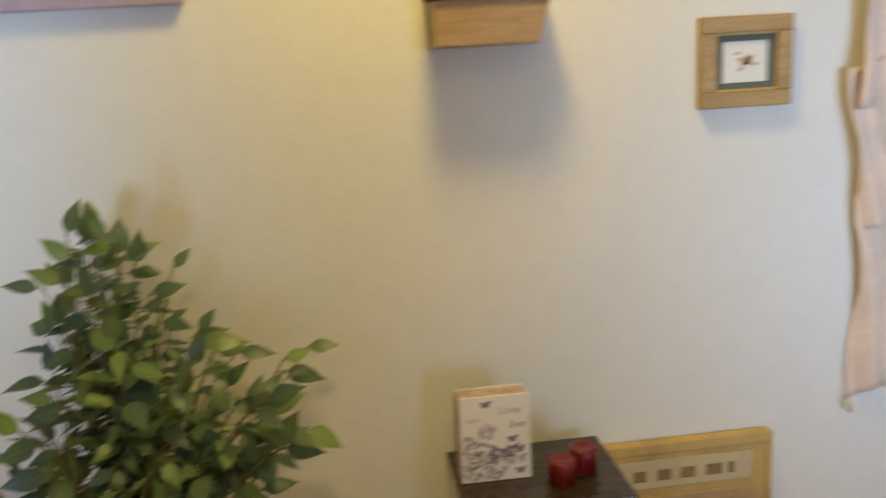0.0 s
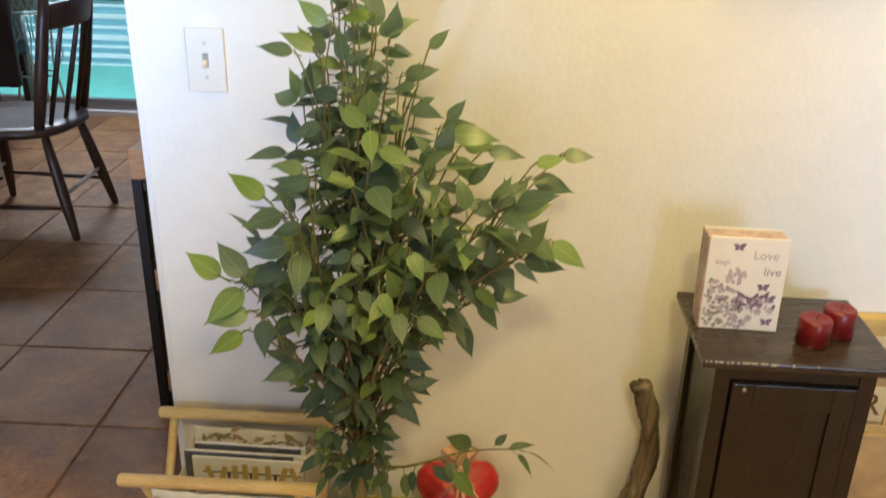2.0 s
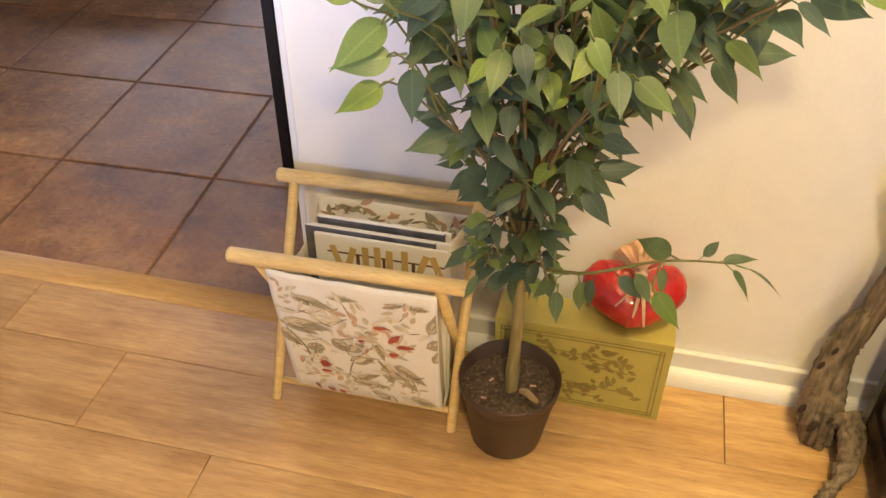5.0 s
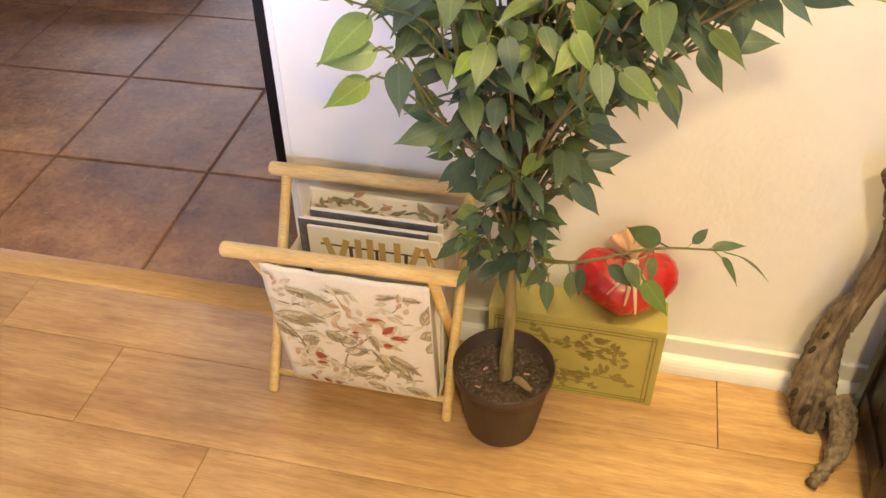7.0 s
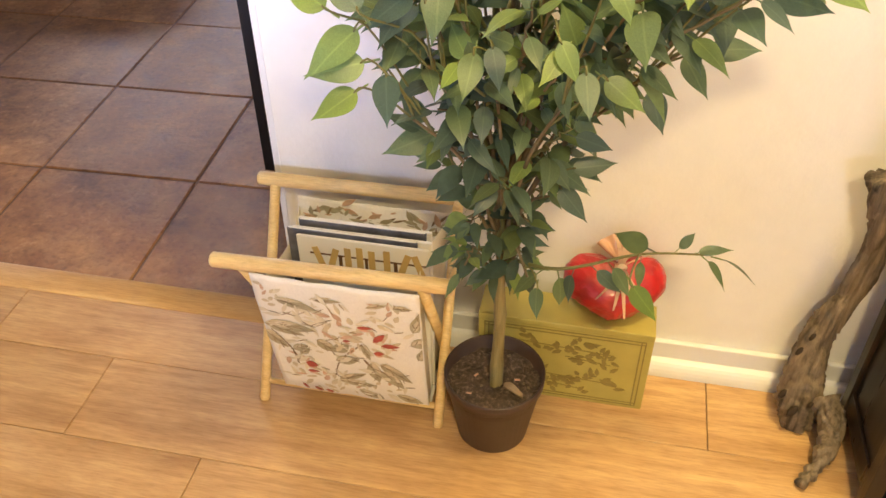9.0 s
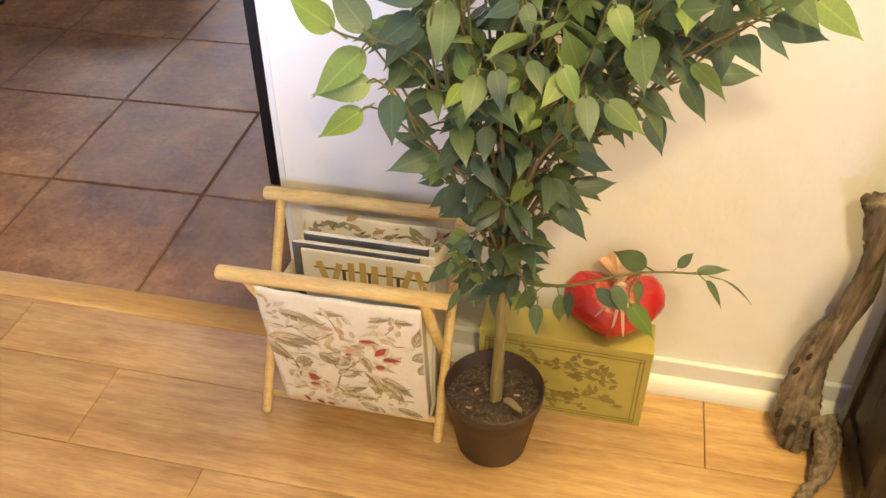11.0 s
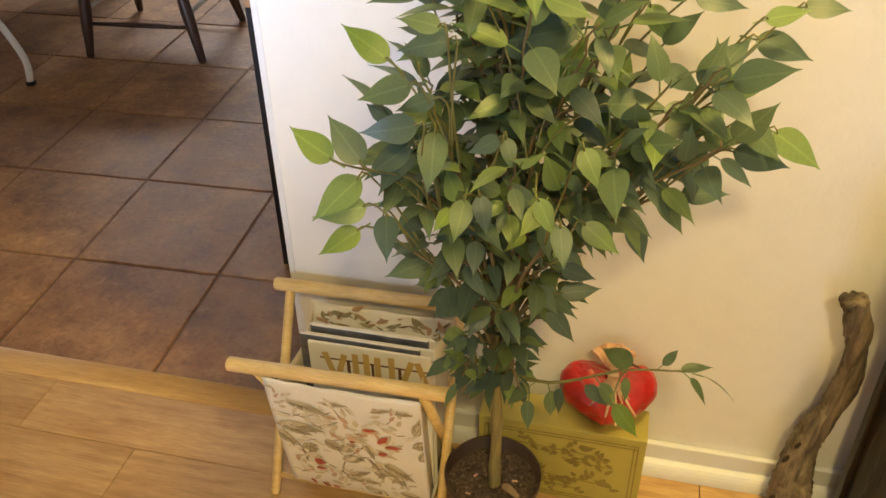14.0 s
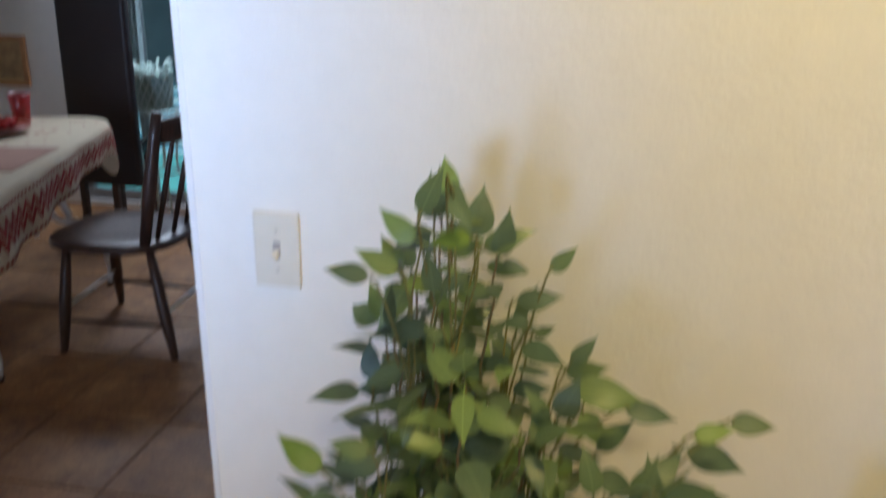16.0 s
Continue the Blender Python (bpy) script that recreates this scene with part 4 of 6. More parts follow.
                flat_shape(leaf_outline(0, 0, w * 0.62, 0.0016, a + side * rnd.uniform(28, 42), 4), on_panel(px + c * l * u, pz + s * l * u), strokes, lift + 0.0006)
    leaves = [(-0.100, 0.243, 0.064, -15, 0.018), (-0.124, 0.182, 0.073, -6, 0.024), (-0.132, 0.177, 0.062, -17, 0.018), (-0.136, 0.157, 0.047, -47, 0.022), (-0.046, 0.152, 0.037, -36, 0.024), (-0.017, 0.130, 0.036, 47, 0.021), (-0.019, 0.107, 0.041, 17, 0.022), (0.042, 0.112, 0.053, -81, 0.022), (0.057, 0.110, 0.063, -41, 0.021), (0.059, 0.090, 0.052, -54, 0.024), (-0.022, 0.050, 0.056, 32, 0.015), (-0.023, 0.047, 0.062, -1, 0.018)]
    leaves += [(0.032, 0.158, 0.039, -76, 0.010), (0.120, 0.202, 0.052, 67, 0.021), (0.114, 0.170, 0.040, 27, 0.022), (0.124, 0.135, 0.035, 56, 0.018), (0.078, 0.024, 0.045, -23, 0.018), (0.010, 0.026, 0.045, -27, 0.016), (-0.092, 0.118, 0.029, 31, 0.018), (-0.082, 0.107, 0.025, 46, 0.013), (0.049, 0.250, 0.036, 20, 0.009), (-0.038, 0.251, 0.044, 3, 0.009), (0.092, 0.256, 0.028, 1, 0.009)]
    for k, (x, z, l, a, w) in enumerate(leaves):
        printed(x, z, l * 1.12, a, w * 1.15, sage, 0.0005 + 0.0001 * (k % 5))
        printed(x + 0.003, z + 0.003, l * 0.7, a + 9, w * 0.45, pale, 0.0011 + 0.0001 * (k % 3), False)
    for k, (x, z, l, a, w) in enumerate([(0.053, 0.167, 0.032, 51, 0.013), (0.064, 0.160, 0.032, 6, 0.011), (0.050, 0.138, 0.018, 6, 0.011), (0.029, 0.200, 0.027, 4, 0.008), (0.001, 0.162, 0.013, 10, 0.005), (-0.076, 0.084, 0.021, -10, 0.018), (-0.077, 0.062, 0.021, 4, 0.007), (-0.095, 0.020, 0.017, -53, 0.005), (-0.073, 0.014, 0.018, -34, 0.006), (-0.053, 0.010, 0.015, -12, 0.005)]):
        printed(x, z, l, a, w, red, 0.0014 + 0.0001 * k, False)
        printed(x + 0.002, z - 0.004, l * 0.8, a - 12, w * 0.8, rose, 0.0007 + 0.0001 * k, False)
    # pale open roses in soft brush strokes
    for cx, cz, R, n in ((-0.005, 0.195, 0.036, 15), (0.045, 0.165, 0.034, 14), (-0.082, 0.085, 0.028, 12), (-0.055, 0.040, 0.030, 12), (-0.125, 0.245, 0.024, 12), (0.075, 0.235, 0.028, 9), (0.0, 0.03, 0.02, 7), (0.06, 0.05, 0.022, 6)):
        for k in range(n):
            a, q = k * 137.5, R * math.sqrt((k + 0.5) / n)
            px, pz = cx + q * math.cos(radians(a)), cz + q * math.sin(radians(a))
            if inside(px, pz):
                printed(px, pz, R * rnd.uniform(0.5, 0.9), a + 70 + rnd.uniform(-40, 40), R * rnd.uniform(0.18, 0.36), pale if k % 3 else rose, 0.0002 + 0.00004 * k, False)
    # washed-out leaves and fine strokes between the flowers
    for k in range(70):
        px, pz = rnd.uniform(-0.118, 0.112), rnd.uniform(0.016, 0.268)
        l = rnd.uniform(0.016, 0.036)
        printed(px, pz, l, rnd.uniform(0, 360), l * rnd.uniform(0.2, 0.4), faint, 0.00012 + 0.00002 * k, False)
        if k % 2:
            flat_shape(leaf_outline(0, 0, l * 0.7, 0.0013, rnd.uniform(-80, 80)), on_panel(px, pz), strokes, 0.0016)
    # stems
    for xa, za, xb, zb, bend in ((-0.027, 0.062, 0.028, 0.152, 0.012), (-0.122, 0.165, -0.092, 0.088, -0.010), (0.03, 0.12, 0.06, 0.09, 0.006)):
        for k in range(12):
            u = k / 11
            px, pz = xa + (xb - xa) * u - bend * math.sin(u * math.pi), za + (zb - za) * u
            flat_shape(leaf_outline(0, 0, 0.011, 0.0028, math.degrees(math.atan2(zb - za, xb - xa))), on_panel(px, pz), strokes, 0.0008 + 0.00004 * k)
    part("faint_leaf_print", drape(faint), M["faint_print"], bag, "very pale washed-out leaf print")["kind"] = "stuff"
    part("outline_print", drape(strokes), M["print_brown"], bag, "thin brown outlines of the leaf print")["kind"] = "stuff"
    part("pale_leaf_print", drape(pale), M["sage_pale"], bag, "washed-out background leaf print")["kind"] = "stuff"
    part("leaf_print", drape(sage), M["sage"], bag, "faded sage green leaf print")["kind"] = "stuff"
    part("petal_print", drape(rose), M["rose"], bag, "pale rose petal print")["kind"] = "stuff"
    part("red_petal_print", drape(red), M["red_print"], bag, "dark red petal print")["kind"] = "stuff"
    inner = {"rose": bmesh.new(), "print_brown": bmesh.new(), "sage": bmesh.new()}
    for k in range(54):
        x = 0.07 + 0.24 * rnd.random()
        z = 0.312 + 0.010 * math.sin(x * 60) + rnd.uniform(-0.012, 0.012)
        kind = ("rose", "print_brown", "sage", "sage")[k % 4]
        l = rnd.uniform(0.012, 0.034)
        flat_shape(leaf_outline(0, 0, l, l * (0.16 if kind == "print_brown" else 0.36), rnd.uniform(-60, 240)), Matrix.Translation((x, -0.050 - 0.06 * (0.33 - z), z)) @ Matrix.Rotation(radians(8), 4, "X") @ FRONT, inner[kind], 0.0004 + 0.0001 * (k % 7))
    for kind, bm in inner.items():
        part("inner_print", bm, M[kind], bag, "flower print along the inside of the sling")["kind"] = "stuff"


magazine_rack()


def magazine(name, y, lean, x0, x1, top, cover, label, thick=0.004):
    ob = thing(name, label, "magazine", (0, y, 0.0285))
    ob.matrix_basis = pose(0, y, 0.0285, lean, 0, 0)
    h = top - 0.0285
    part("cover", box(x0, x1, -thick, 0, 0, h, 0.0006, seg=1), cover, ob)
    part("page_block", box(x0 + 0.002, x1 - 0.002, -thick + 0.0008, -0.0008, h, h + 0.0012), M["paper"], ob)
    return ob


def magazines():
    front = magazine("magazine", -0.170, 0, 0.098, 0.316, 0.360, M["paper"], "white magazine with gold title bars in the rack")
    for x, w, lean, z in ((0.133, 0.011, -16, 0.262), (0.157, 0.011, 16, 0.262), (0.182, 0.011, 0, 0.266), (0.202, 0.011, 0, 0.270), (0.222, 0.011, 0, 0.266), (0.247, 0.011, 0, 0.270), (0.276, 0.011, 18, 0.268), (0.299, 0.011, -18, 0.268)):
        c, s = math.cos(radians(lean)), math.sin(radians(lean))
        pts = [(-w / 2, -0.04), (w / 2, -0.04), (w / 2, 0.022), (-w / 2, 0.022)]
        bar = bmesh.new()
        flat_shape([(x + a * c + b * s, z + b * c - a * s) for a, b in pts], Matrix.Translation((0, -0.0042, 0.0285)) @ FRONT, bar)
        part("title_bar", bar, M["gold"], front, "gold title bar")
    back = bmesh.new()
    for x0, x1, z0, z1 in ((0.118, 0.312, 0.268, 0.2715), (0.166, 0.172, 0.225, 0.268), (0.210, 0.215, 0.225, 0.268), (0.258, 0.264, 0.225, 0.268)):
        flat_shape([(x0, z0), (x1, z0), (x1, z1), (x0, z1)], Matrix.Translation((0, -0.0040, 0.0285)) @ FRONT, back, 0.00015)
    part("title_shade", back, M["brown_ink"], front)
    magazine("magazine", -0.162, 0, 0.080, 0.296, 0.366, M["photo"], "magazine with a dark photo cover standing in the rack")
    magazine("magazine", -0.154, 0, 0.086, 0.318, 0.363, M["paper"], "pale magazine standing in the rack")
    magazine("magazine", -0.147, -1, 0.094, 0.306, 0.370, M["photo"], "dark magazine standing in the rack", 0.005)
    magazine("magazine", -0.139, -2, 0.088, 0.312, 0.362, M["paper"], "white magazine at the back of the rack", 0.006)


magazines()


# ---------------------------------------------------------------- the olive box and the red heart
def olive_box():
    b = thing("decorated_box", "olive yellow box with painted leaf sprays on the floor", "box", (0.389, -0.119, 0))
    part("body", box(0, 0.300, 0, 0.074, 0, 0.1765, 0.002), M["olive"], b)
    part("lid", box(-0.0005, 0.3005, -0.0008, 0.0745, 0.1772, 0.189, 0.002), M["olive"], b, "olive yellow lid flush with the body")
    lines = bmesh.new()
    for x in (0.010, 0.017, 0.279, 0.286):
        box(x, x + 0.0024, -0.0009, 0.001, 0.010, 0.170, bm=lines)
    for z in (0.008, 0.014, 0.163, 0.170):
        box(0.010, 0.288, -0.0009, 0.001, z, z + 0.0018, bm=lines)
    part("border_line", lines, M["olive_ink"], b, "dark olive double border lines")
    rnd = random.Random(9)
    spray = bmesh.new()
    for cx, cz, n, w in ((0.155, 0.135, 34, 0.105), (0.175, 0.062, 30, 0.095), (0.150, 0.040, 14, 0.05), (0.195, 0.110, 16, 0.05)):
        for k in range(n):
            u = k / (n - 1) - 0.5
            x = cx + u * w * 1.6
            z = cz + 0.012 * math.sin(u * 9) - 0.012 * u + rnd.uniform(-0.008, 0.008)
            flat_shape(leaf_outline(x, z, rnd.uniform(0.012, 0.022), 0.0085, rnd.uniform(-60, 240), 4), Matrix.Translation((0, -0.0003, 0)) @ FRONT, spray, 0.0004 + 0.00013 * (k % 8))
        flat_shape([(cx - w * 0.8, cz + 0.001), (cx + w * 0.8, cz - 0.008), (cx + w * 0.8, cz - 0.006), (cx - w * 0.8, cz + 0.003)], Matrix.Translation((0, -0.0003, 0)) @ FRONT, spray, 0.0004)
    part("leaf_spray", spray, M["olive_ink"], b, "darker olive leaf sprays painted on the front")["kind"] = "stuff"


olive_box()


def heart():
    h = thing("red_heart_ornament", "shiny red foil heart with raffia bow lying on the olive box", "ornament", (0.612, -0.088, 0.195))
    h.matrix_basis = pose(0.616, -0.112, 0.2035, -50, 0, 6)
    n, rings = 72, 12
    bm = bmesh.new()

    def outline(t):
        x = 16 * math.sin(t) ** 3
        z = 13 * math.cos(t) - 5 * math.cos(2 * t) - 2 * math.cos(3 * t) - math.cos(4 * t)
        h = Vector((x / 16 * 0.086, 0, (z + 17) / 29 * 0.120))
        return h.lerp(Vector((0.086 * math.sin(t), 0, 0.060 + 0.058 * math.cos(t))), 0.72 if math.cos(t) < 0 else 0.35)
    c = Vector((0, 0, 0.064))
    grid = []
    for j in range(-rings, rings + 1):
        f = math.cos(j / rings * math.pi / 2) ** 0.55
        y = 0.042 * math.sin(j / rings * math.pi / 2)
        row = []
        for k in range(n):
            o = outline(math.tau * k / n)
            p = c + (o - c) * f
            ray = math.atan2(p.z - 0.085, p.x)
            crease = 0.0030 * noise.noise(Vector((p.x * 45, y * 40, p.z * 45))) + 0.0026 * abs(math.sin(ray * 8.5 + 3 * noise.noise(p * 30))) + 0.0030 * noise.noise(Vector((p.x * 90, y * 90, p.z * 90)))
            row.append(bm.verts.new((p.x, y * (1 + 6 * crease), p.z + crease)))
        grid.append(row)
    for a, b in zip(grid, grid[1:]):
        for k in range(n):
            bm.faces.new((a[k], a[(k + 1) % n], b[(k + 1) % n], b[k]))
    bmesh.ops.remove_doubles(bm, verts=bm.verts, dist=0.0004)
    part("heart", bm, M["foil"], h, "crinkled shiny red foil heart")
    part("knot", lathe([(0.003, -0.008), (0.009, -0.005), (0.011, 0), (0.009, 0.006), (0.003, 0.009)], 14, centre=(0.004, -0.047, 0.085)), M["raffia"], h, smooth=True)
    def fan(u, v):
        a = radians(40 + 100 * u)
        r = 0.010 + 0.042 * v
        return Vector((0.004 + r * math.cos(a), -0.044 - 0.006 * math.sin(u * 22) * v, 0.090 + r * math.sin(a)))
    part("tissue_fan", grid_sheet(22, 5, fan, 0.0006), M["cello"], h, "gathered peach tissue above the knot", True)
    for k, (dx, dy, dz) in enumerate(((-0.012, -0.012, 0.045), (0.006, -0.010, 0.050), (0.022, -0.01, 0.040), (-0.03, -0.006, -0.028), (0.016, -0.010, -0.05), (0.028, -0.008, -0.042), (-0.045, -0.004, 0.012), (0.05, -0.002, 0.02), (-0.012, -0.012, -0.075), (0.006, -0.012, -0.088), (0.040, -0.010, -0.070), (-0.040, -0.010, -0.058))):
        a = Vector((0.004, -0.053, 0.086))
        line = spline([a, a + Vector((dx * 0.5, dy - 0.006, dz * 0.6)), a + Vector((dx, dy, dz))], 7)
        bmr = bmesh.new()
        w = 0.0045
        vs = [(bmr.verts.new(p + Vector((w * (1 - i / 9), 0, 0))), bmr.verts.new(p - Vector((w * (1 - i / 9), 0, 0)))) for i, p in enumerate(line)]
        for (p, q), (r, s) in zip(vs, vs[1:]):
            bmr.faces.new((p, q, s, r))
        bmesh.ops.solidify(bmr, geom=bmr.faces[:], thickness=0.0006)
        part("raffia_strand", bmr, M["cello"] if 5 <= k < 8 else M["raffia"], h)


heart()


# ---------------------------------------------------------------- driftwood
def driftwood():
    d = thing("driftwood", "gnarled grey-brown driftwood branch standing against the white wall", "driftwood", (0.95, -0.075, 0))

    def limb(name, pts, radii, n, seed, wob):
        line = spline(pts, n)
        rr = [np.interp(i / (n - 1) * (len(radii) - 1), range(len(radii)), radii) for i in range(n)]
        bm = tube(line, rr, 44, wobble=wob, seed=seed)
        for v in bm.verts:
            g = noise.noise(Vector((v.co.x * 46, v.co.y * 46, v.co.z * 2.5 + seed)))
            k = noise.noise(v.co * 13 + Vector((seed, 0, 0)))
            off = -0.0075 * (1 - min(1, abs(g) * 5)) + 0.0026 * k
            near = min(line, key=lambda q: (q - v.co).length_squared)
            v.co += (v.co - near).normalized() * off
        return part(name, bm, M["drift"], d, smooth=True)
    limb("stem", [(0.012, -0.015, 0.0), (0.004, -0.008, 0.05), (0.002, 0.004, 0.11), (0.004, 0.018, 0.18), (0.024, 0.022, 0.25), (0.040, 0.024, 0.33), (0.036, 0.018, 0.42), (0.006, 0.012, 0.512)], [0.032, 0.040, 0.035, 0.026, 0.021, 0.021, 0.020, 0.020], 90, 2.0, 0.16)
    limb("root", [(0.040, -0.02, 0.075), (0.052, -0.06, 0.052), (0.038, -0.11, 0.030), (0.0, -0.165, 0.014)], [0.026, 0.022, 0.018, 0.011], 44, 5.0, 0.16)
    # solid dark lumps whose colour stands for the shade inside worn hollows
    for x, y, z, s in ((-0.030, -0.025, 0.075, 0.010), (-0.012, -0.048, 0.060, 0.012), (0.010, -0.052, 0.085, 0.007), (-0.026, -0.018, 0.175, 0.008), (-0.012, -0.012, 0.205, 0.007)):
        bm = bmesh.new()
        bmesh.ops.create_icosphere(bm, subdivisions=2, radius=s)
        bmesh.ops.transform(bm, matrix=pose(x, y, z, 0, 20, 0) @ Matrix.Diagonal((0.55, 0.5, 1.3, 1)), verts=bm.verts)
        part("hollow", bm, M["drift_hole_shade"], d, "worn hollow drawn as a dark lump for its shade", True)


driftwood()


# ---------------------------------------------------------------- dark cabinet and what stands on it
CX0, CX1, CY0, CY1, CZ = 1.003, 1.310, -0.300, -0.050, 0.708


def cabinet():
    c = thing("side_cabinet", "small dark espresso wooden cabinet standing against the wall", "cabinet")
    part("cabinet_top", box(CX0, CX1, CY0, CY1, CZ - 0.014, CZ, 0.003), M["espresso_top"], c, "polished dark brown top with worn edge")
    bx0, bx1, by0, by1 = 1.030, 1.284, -0.280, -0.062
    zt = CZ - 0.0145
    b = part("body", box(bx0 + 0.008, bx1 - 0.008, by0 + 0.012, by1, 0.03, zt), M["espresso"], c)
    for x in (bx0, bx1 - 0.026):
        for y in (by0, by1 - 0.026):
            part("post", box(x, x + 0.026, y, y + 0.026, 0.0, zt, 0.002), M["espresso"], c)
    for x in (bx0 + 0.003, bx1 - 0.015):
        for z0, z1 in ((0.05, 0.09), (zt - 0.045, zt)):
            part("side_rail", box(x, x + 0.012, by0 + 0.026, by1 - 0.026, z0, z1, 0.001), M["espresso"], c)
    part("front_rail", box(bx0 + 0.026, bx1 - 0.026, by0 + 0.003, by0 + 0.012, zt - 0.03, zt, 0.001), M["espresso"], c)
    door = part("door", box(bx0 + 0.029, bx1 - 0.029, by0 + 0.0, by0 + 0.0118, 0.055, zt - 0.033, 0.0015), M["espresso"], c, "dark framed cabinet door")
    for x0, x1, z0, z1 in ((0.029, 0.064, 0.055, zt - 0.033), (0.19, 0.225, 0.055, zt - 0.033), (0.064, 0.19, 0.055, 0.10), (0.064, 0.19, zt - 0.08, zt - 0.033)):
        part("door_frame", box(bx0 + x0, bx0 + x1, by0 - 0.006, by0 - 0.0003, z0, z1, 0.0015), M["espresso"], door)
    part("knob", lathe([(0.002, 0), (0.002, 0.004), (0.004, 0.006), (0.004, 0.008), (0.002, 0.010)], 14), M["screw"], door, "small metal knob", True)
    k = door.children[-1]
    k.matrix_basis = pose(bx0 + 0.046, by0 - 0.006, 0.655, 90, 0, 0)
    rnd = random.Random(31)
    x = 1.007
    while x < 1.19:
        w = rnd.uniform(0.002, 0.012) if x < 1.11 else rnd.uniform(0.001, 0.004)
        part("worn_spot", box(x, x + w, CY0 - 0.0005, CY0 + rnd.uniform(0.0008, 0.003), CZ - rnd.uniform(0.0015, 0.004), CZ + 0.0004), M["worn_edge"], c, "pale worn edge of the top")
        x += w + (rnd.uniform(0.001, 0.006) if x < 1.11 else rnd.uniform(0.012, 0.035))


cabinet()


def gift_box():
    g = thing("keepsake_box", "book-shaped keepsake box with violet flower print standing on the cabinet", "box")
    g.matrix_basis = pose(1.016, -0.186, CZ + 0.0005, -3, 0, -1)
    w, h, dp = 0.128, 0.164, 0.046
    part("core", box(0.002, w - 0.002, 0.002, dp - 0.002, 0, h - 0.002, 0.001), M["boxtop"], g, "brown paisley printed edges")
    part("front_cover", box(0, w, -0.003, 0.0005, 0, h, 0.0012), M["boxcard"], g, "white cover with violet flowers")
    part("back_cover", box(0, w, dp - 0.0005, dp + 0.003, 0, h, 0.0012), M["boxcard"], g)
    part("spine", box(-0.003, 0.0005, -0.002, dp + 0.002, 0, h, 0.001), M["boxtop"], g, "brown patterned spine")
    F = Matrix.Translation((0, -0.0032, 0)) @ FRONT
    rnd = random.Random(8)
    v, mv, gi = bmesh.new(), bmesh.new(), bmesh.new()
    for k in range(150):
        x = rnd.uniform(0.004, 0.066)
        z = rnd.uniform(0.004, 0.096 - 0.5 * x)
        ring = [(x + 0.0034 * math.cos(a), z + 0.0034 * math.sin(a)) for a in [math.tau * i / 7 for i in range(7)]]
        flat_shape(ring, F, mv if k % 3 else gi, 0.0002 + 0.0001 * (k % 4))
    for k in range(46):
        a, q = rnd.uniform(0, 360), rnd.gauss(0, 0.011)
        flat_shape(leaf_outline(0.082 + 1.5 * q, 0.052 + rnd.gauss(0, 0.007), 0.012, 0.006, a, 4), F, v if k % 4 else mv, 0.0003 + 0.0001 * (k % 5))
    for k in range(14):
        flat_shape(leaf_outline(0.045 + rnd.uniform(-0.012, 0.02), 0.085 + rnd.uniform(-0.01, 0.02), 0.014, 0.007, rnd.uniform(40, 140), 4), F, mv, 0.0002 + 0.0001 * (k % 4))
    for x, z in ((0.048, 0.147), (0.108, 0.016), (0.095, 0.078), (0.108, 0.058)):
        for a, l in ((35, 0.013), (150, 0.012), (-30, 0.009), (210, 0.009)):
            flat_shape(leaf_outline(x, z, l, l * 0.6, a, 4), F, v, 0.0003)
    for x, z in ((0.078, 0.022), (0.092, 0.035), (0.07, 0.013), (0.112, 0.038)):
        for k in range(7):
            flat_shape(leaf_outline(x, z, 0.008, 0.004, k * 51, 4), F, mv, 0.0002)
    part("flower_print", v, M["violet"], g, "dark violet flower and butterfly print")["kind"] = "stuff"
    part("pale_flower_print", mv, M["mauve"], g, "pale mauve flower print")["kind"] = "stuff"
    part("grey_flower_print", gi, M["grey_ink"], g, "grey flower print")["kind"] = "stuff"
    words("lettering", "Love", 0.021, Matrix.Translation((0.072, 0, 0.128)) @ F, M["mauve"], g, "pale printed word")
    words("lettering", "live", 0.021, Matrix.Translation((0.092, 0, 0.100)) @ F, M["grey_ink"], g, "grey printed word")
    words("lettering", "laugh", 0.012, Matrix.Translation((0.012, 0, 0.117)) @ F, M["mauve"], g, "faint printed word")


gift_box()


def candle(x, y, r, h):
    c = thing("pillar_candle", "short dark red pillar candle standing on the cabinet", "candle", (x, y, CZ + 0.0005), group="candles on the cabinet")
    part("wax", lathe([(r - 0.003, 0), (r, 0.002), (r, h - 0.004), (r - 0.002, h - 0.001), (r - 0.006, h), (r - 0.010, h - 0.003), (0.003, h - 0.004)], 30), M["wax"], c, smooth=True)
    part("wick", tube([(0, 0, h - 0.005), (0.001, 0, h + 0.002), (0.004, 0, h + 0.006)], [0.0009, 0.0009, 0.0007], 6), M["wick"], c)


candle(1.193, -0.222, 0.0262, 0.047)
candle(1.243, -0.188, 0.0262, 0.050)


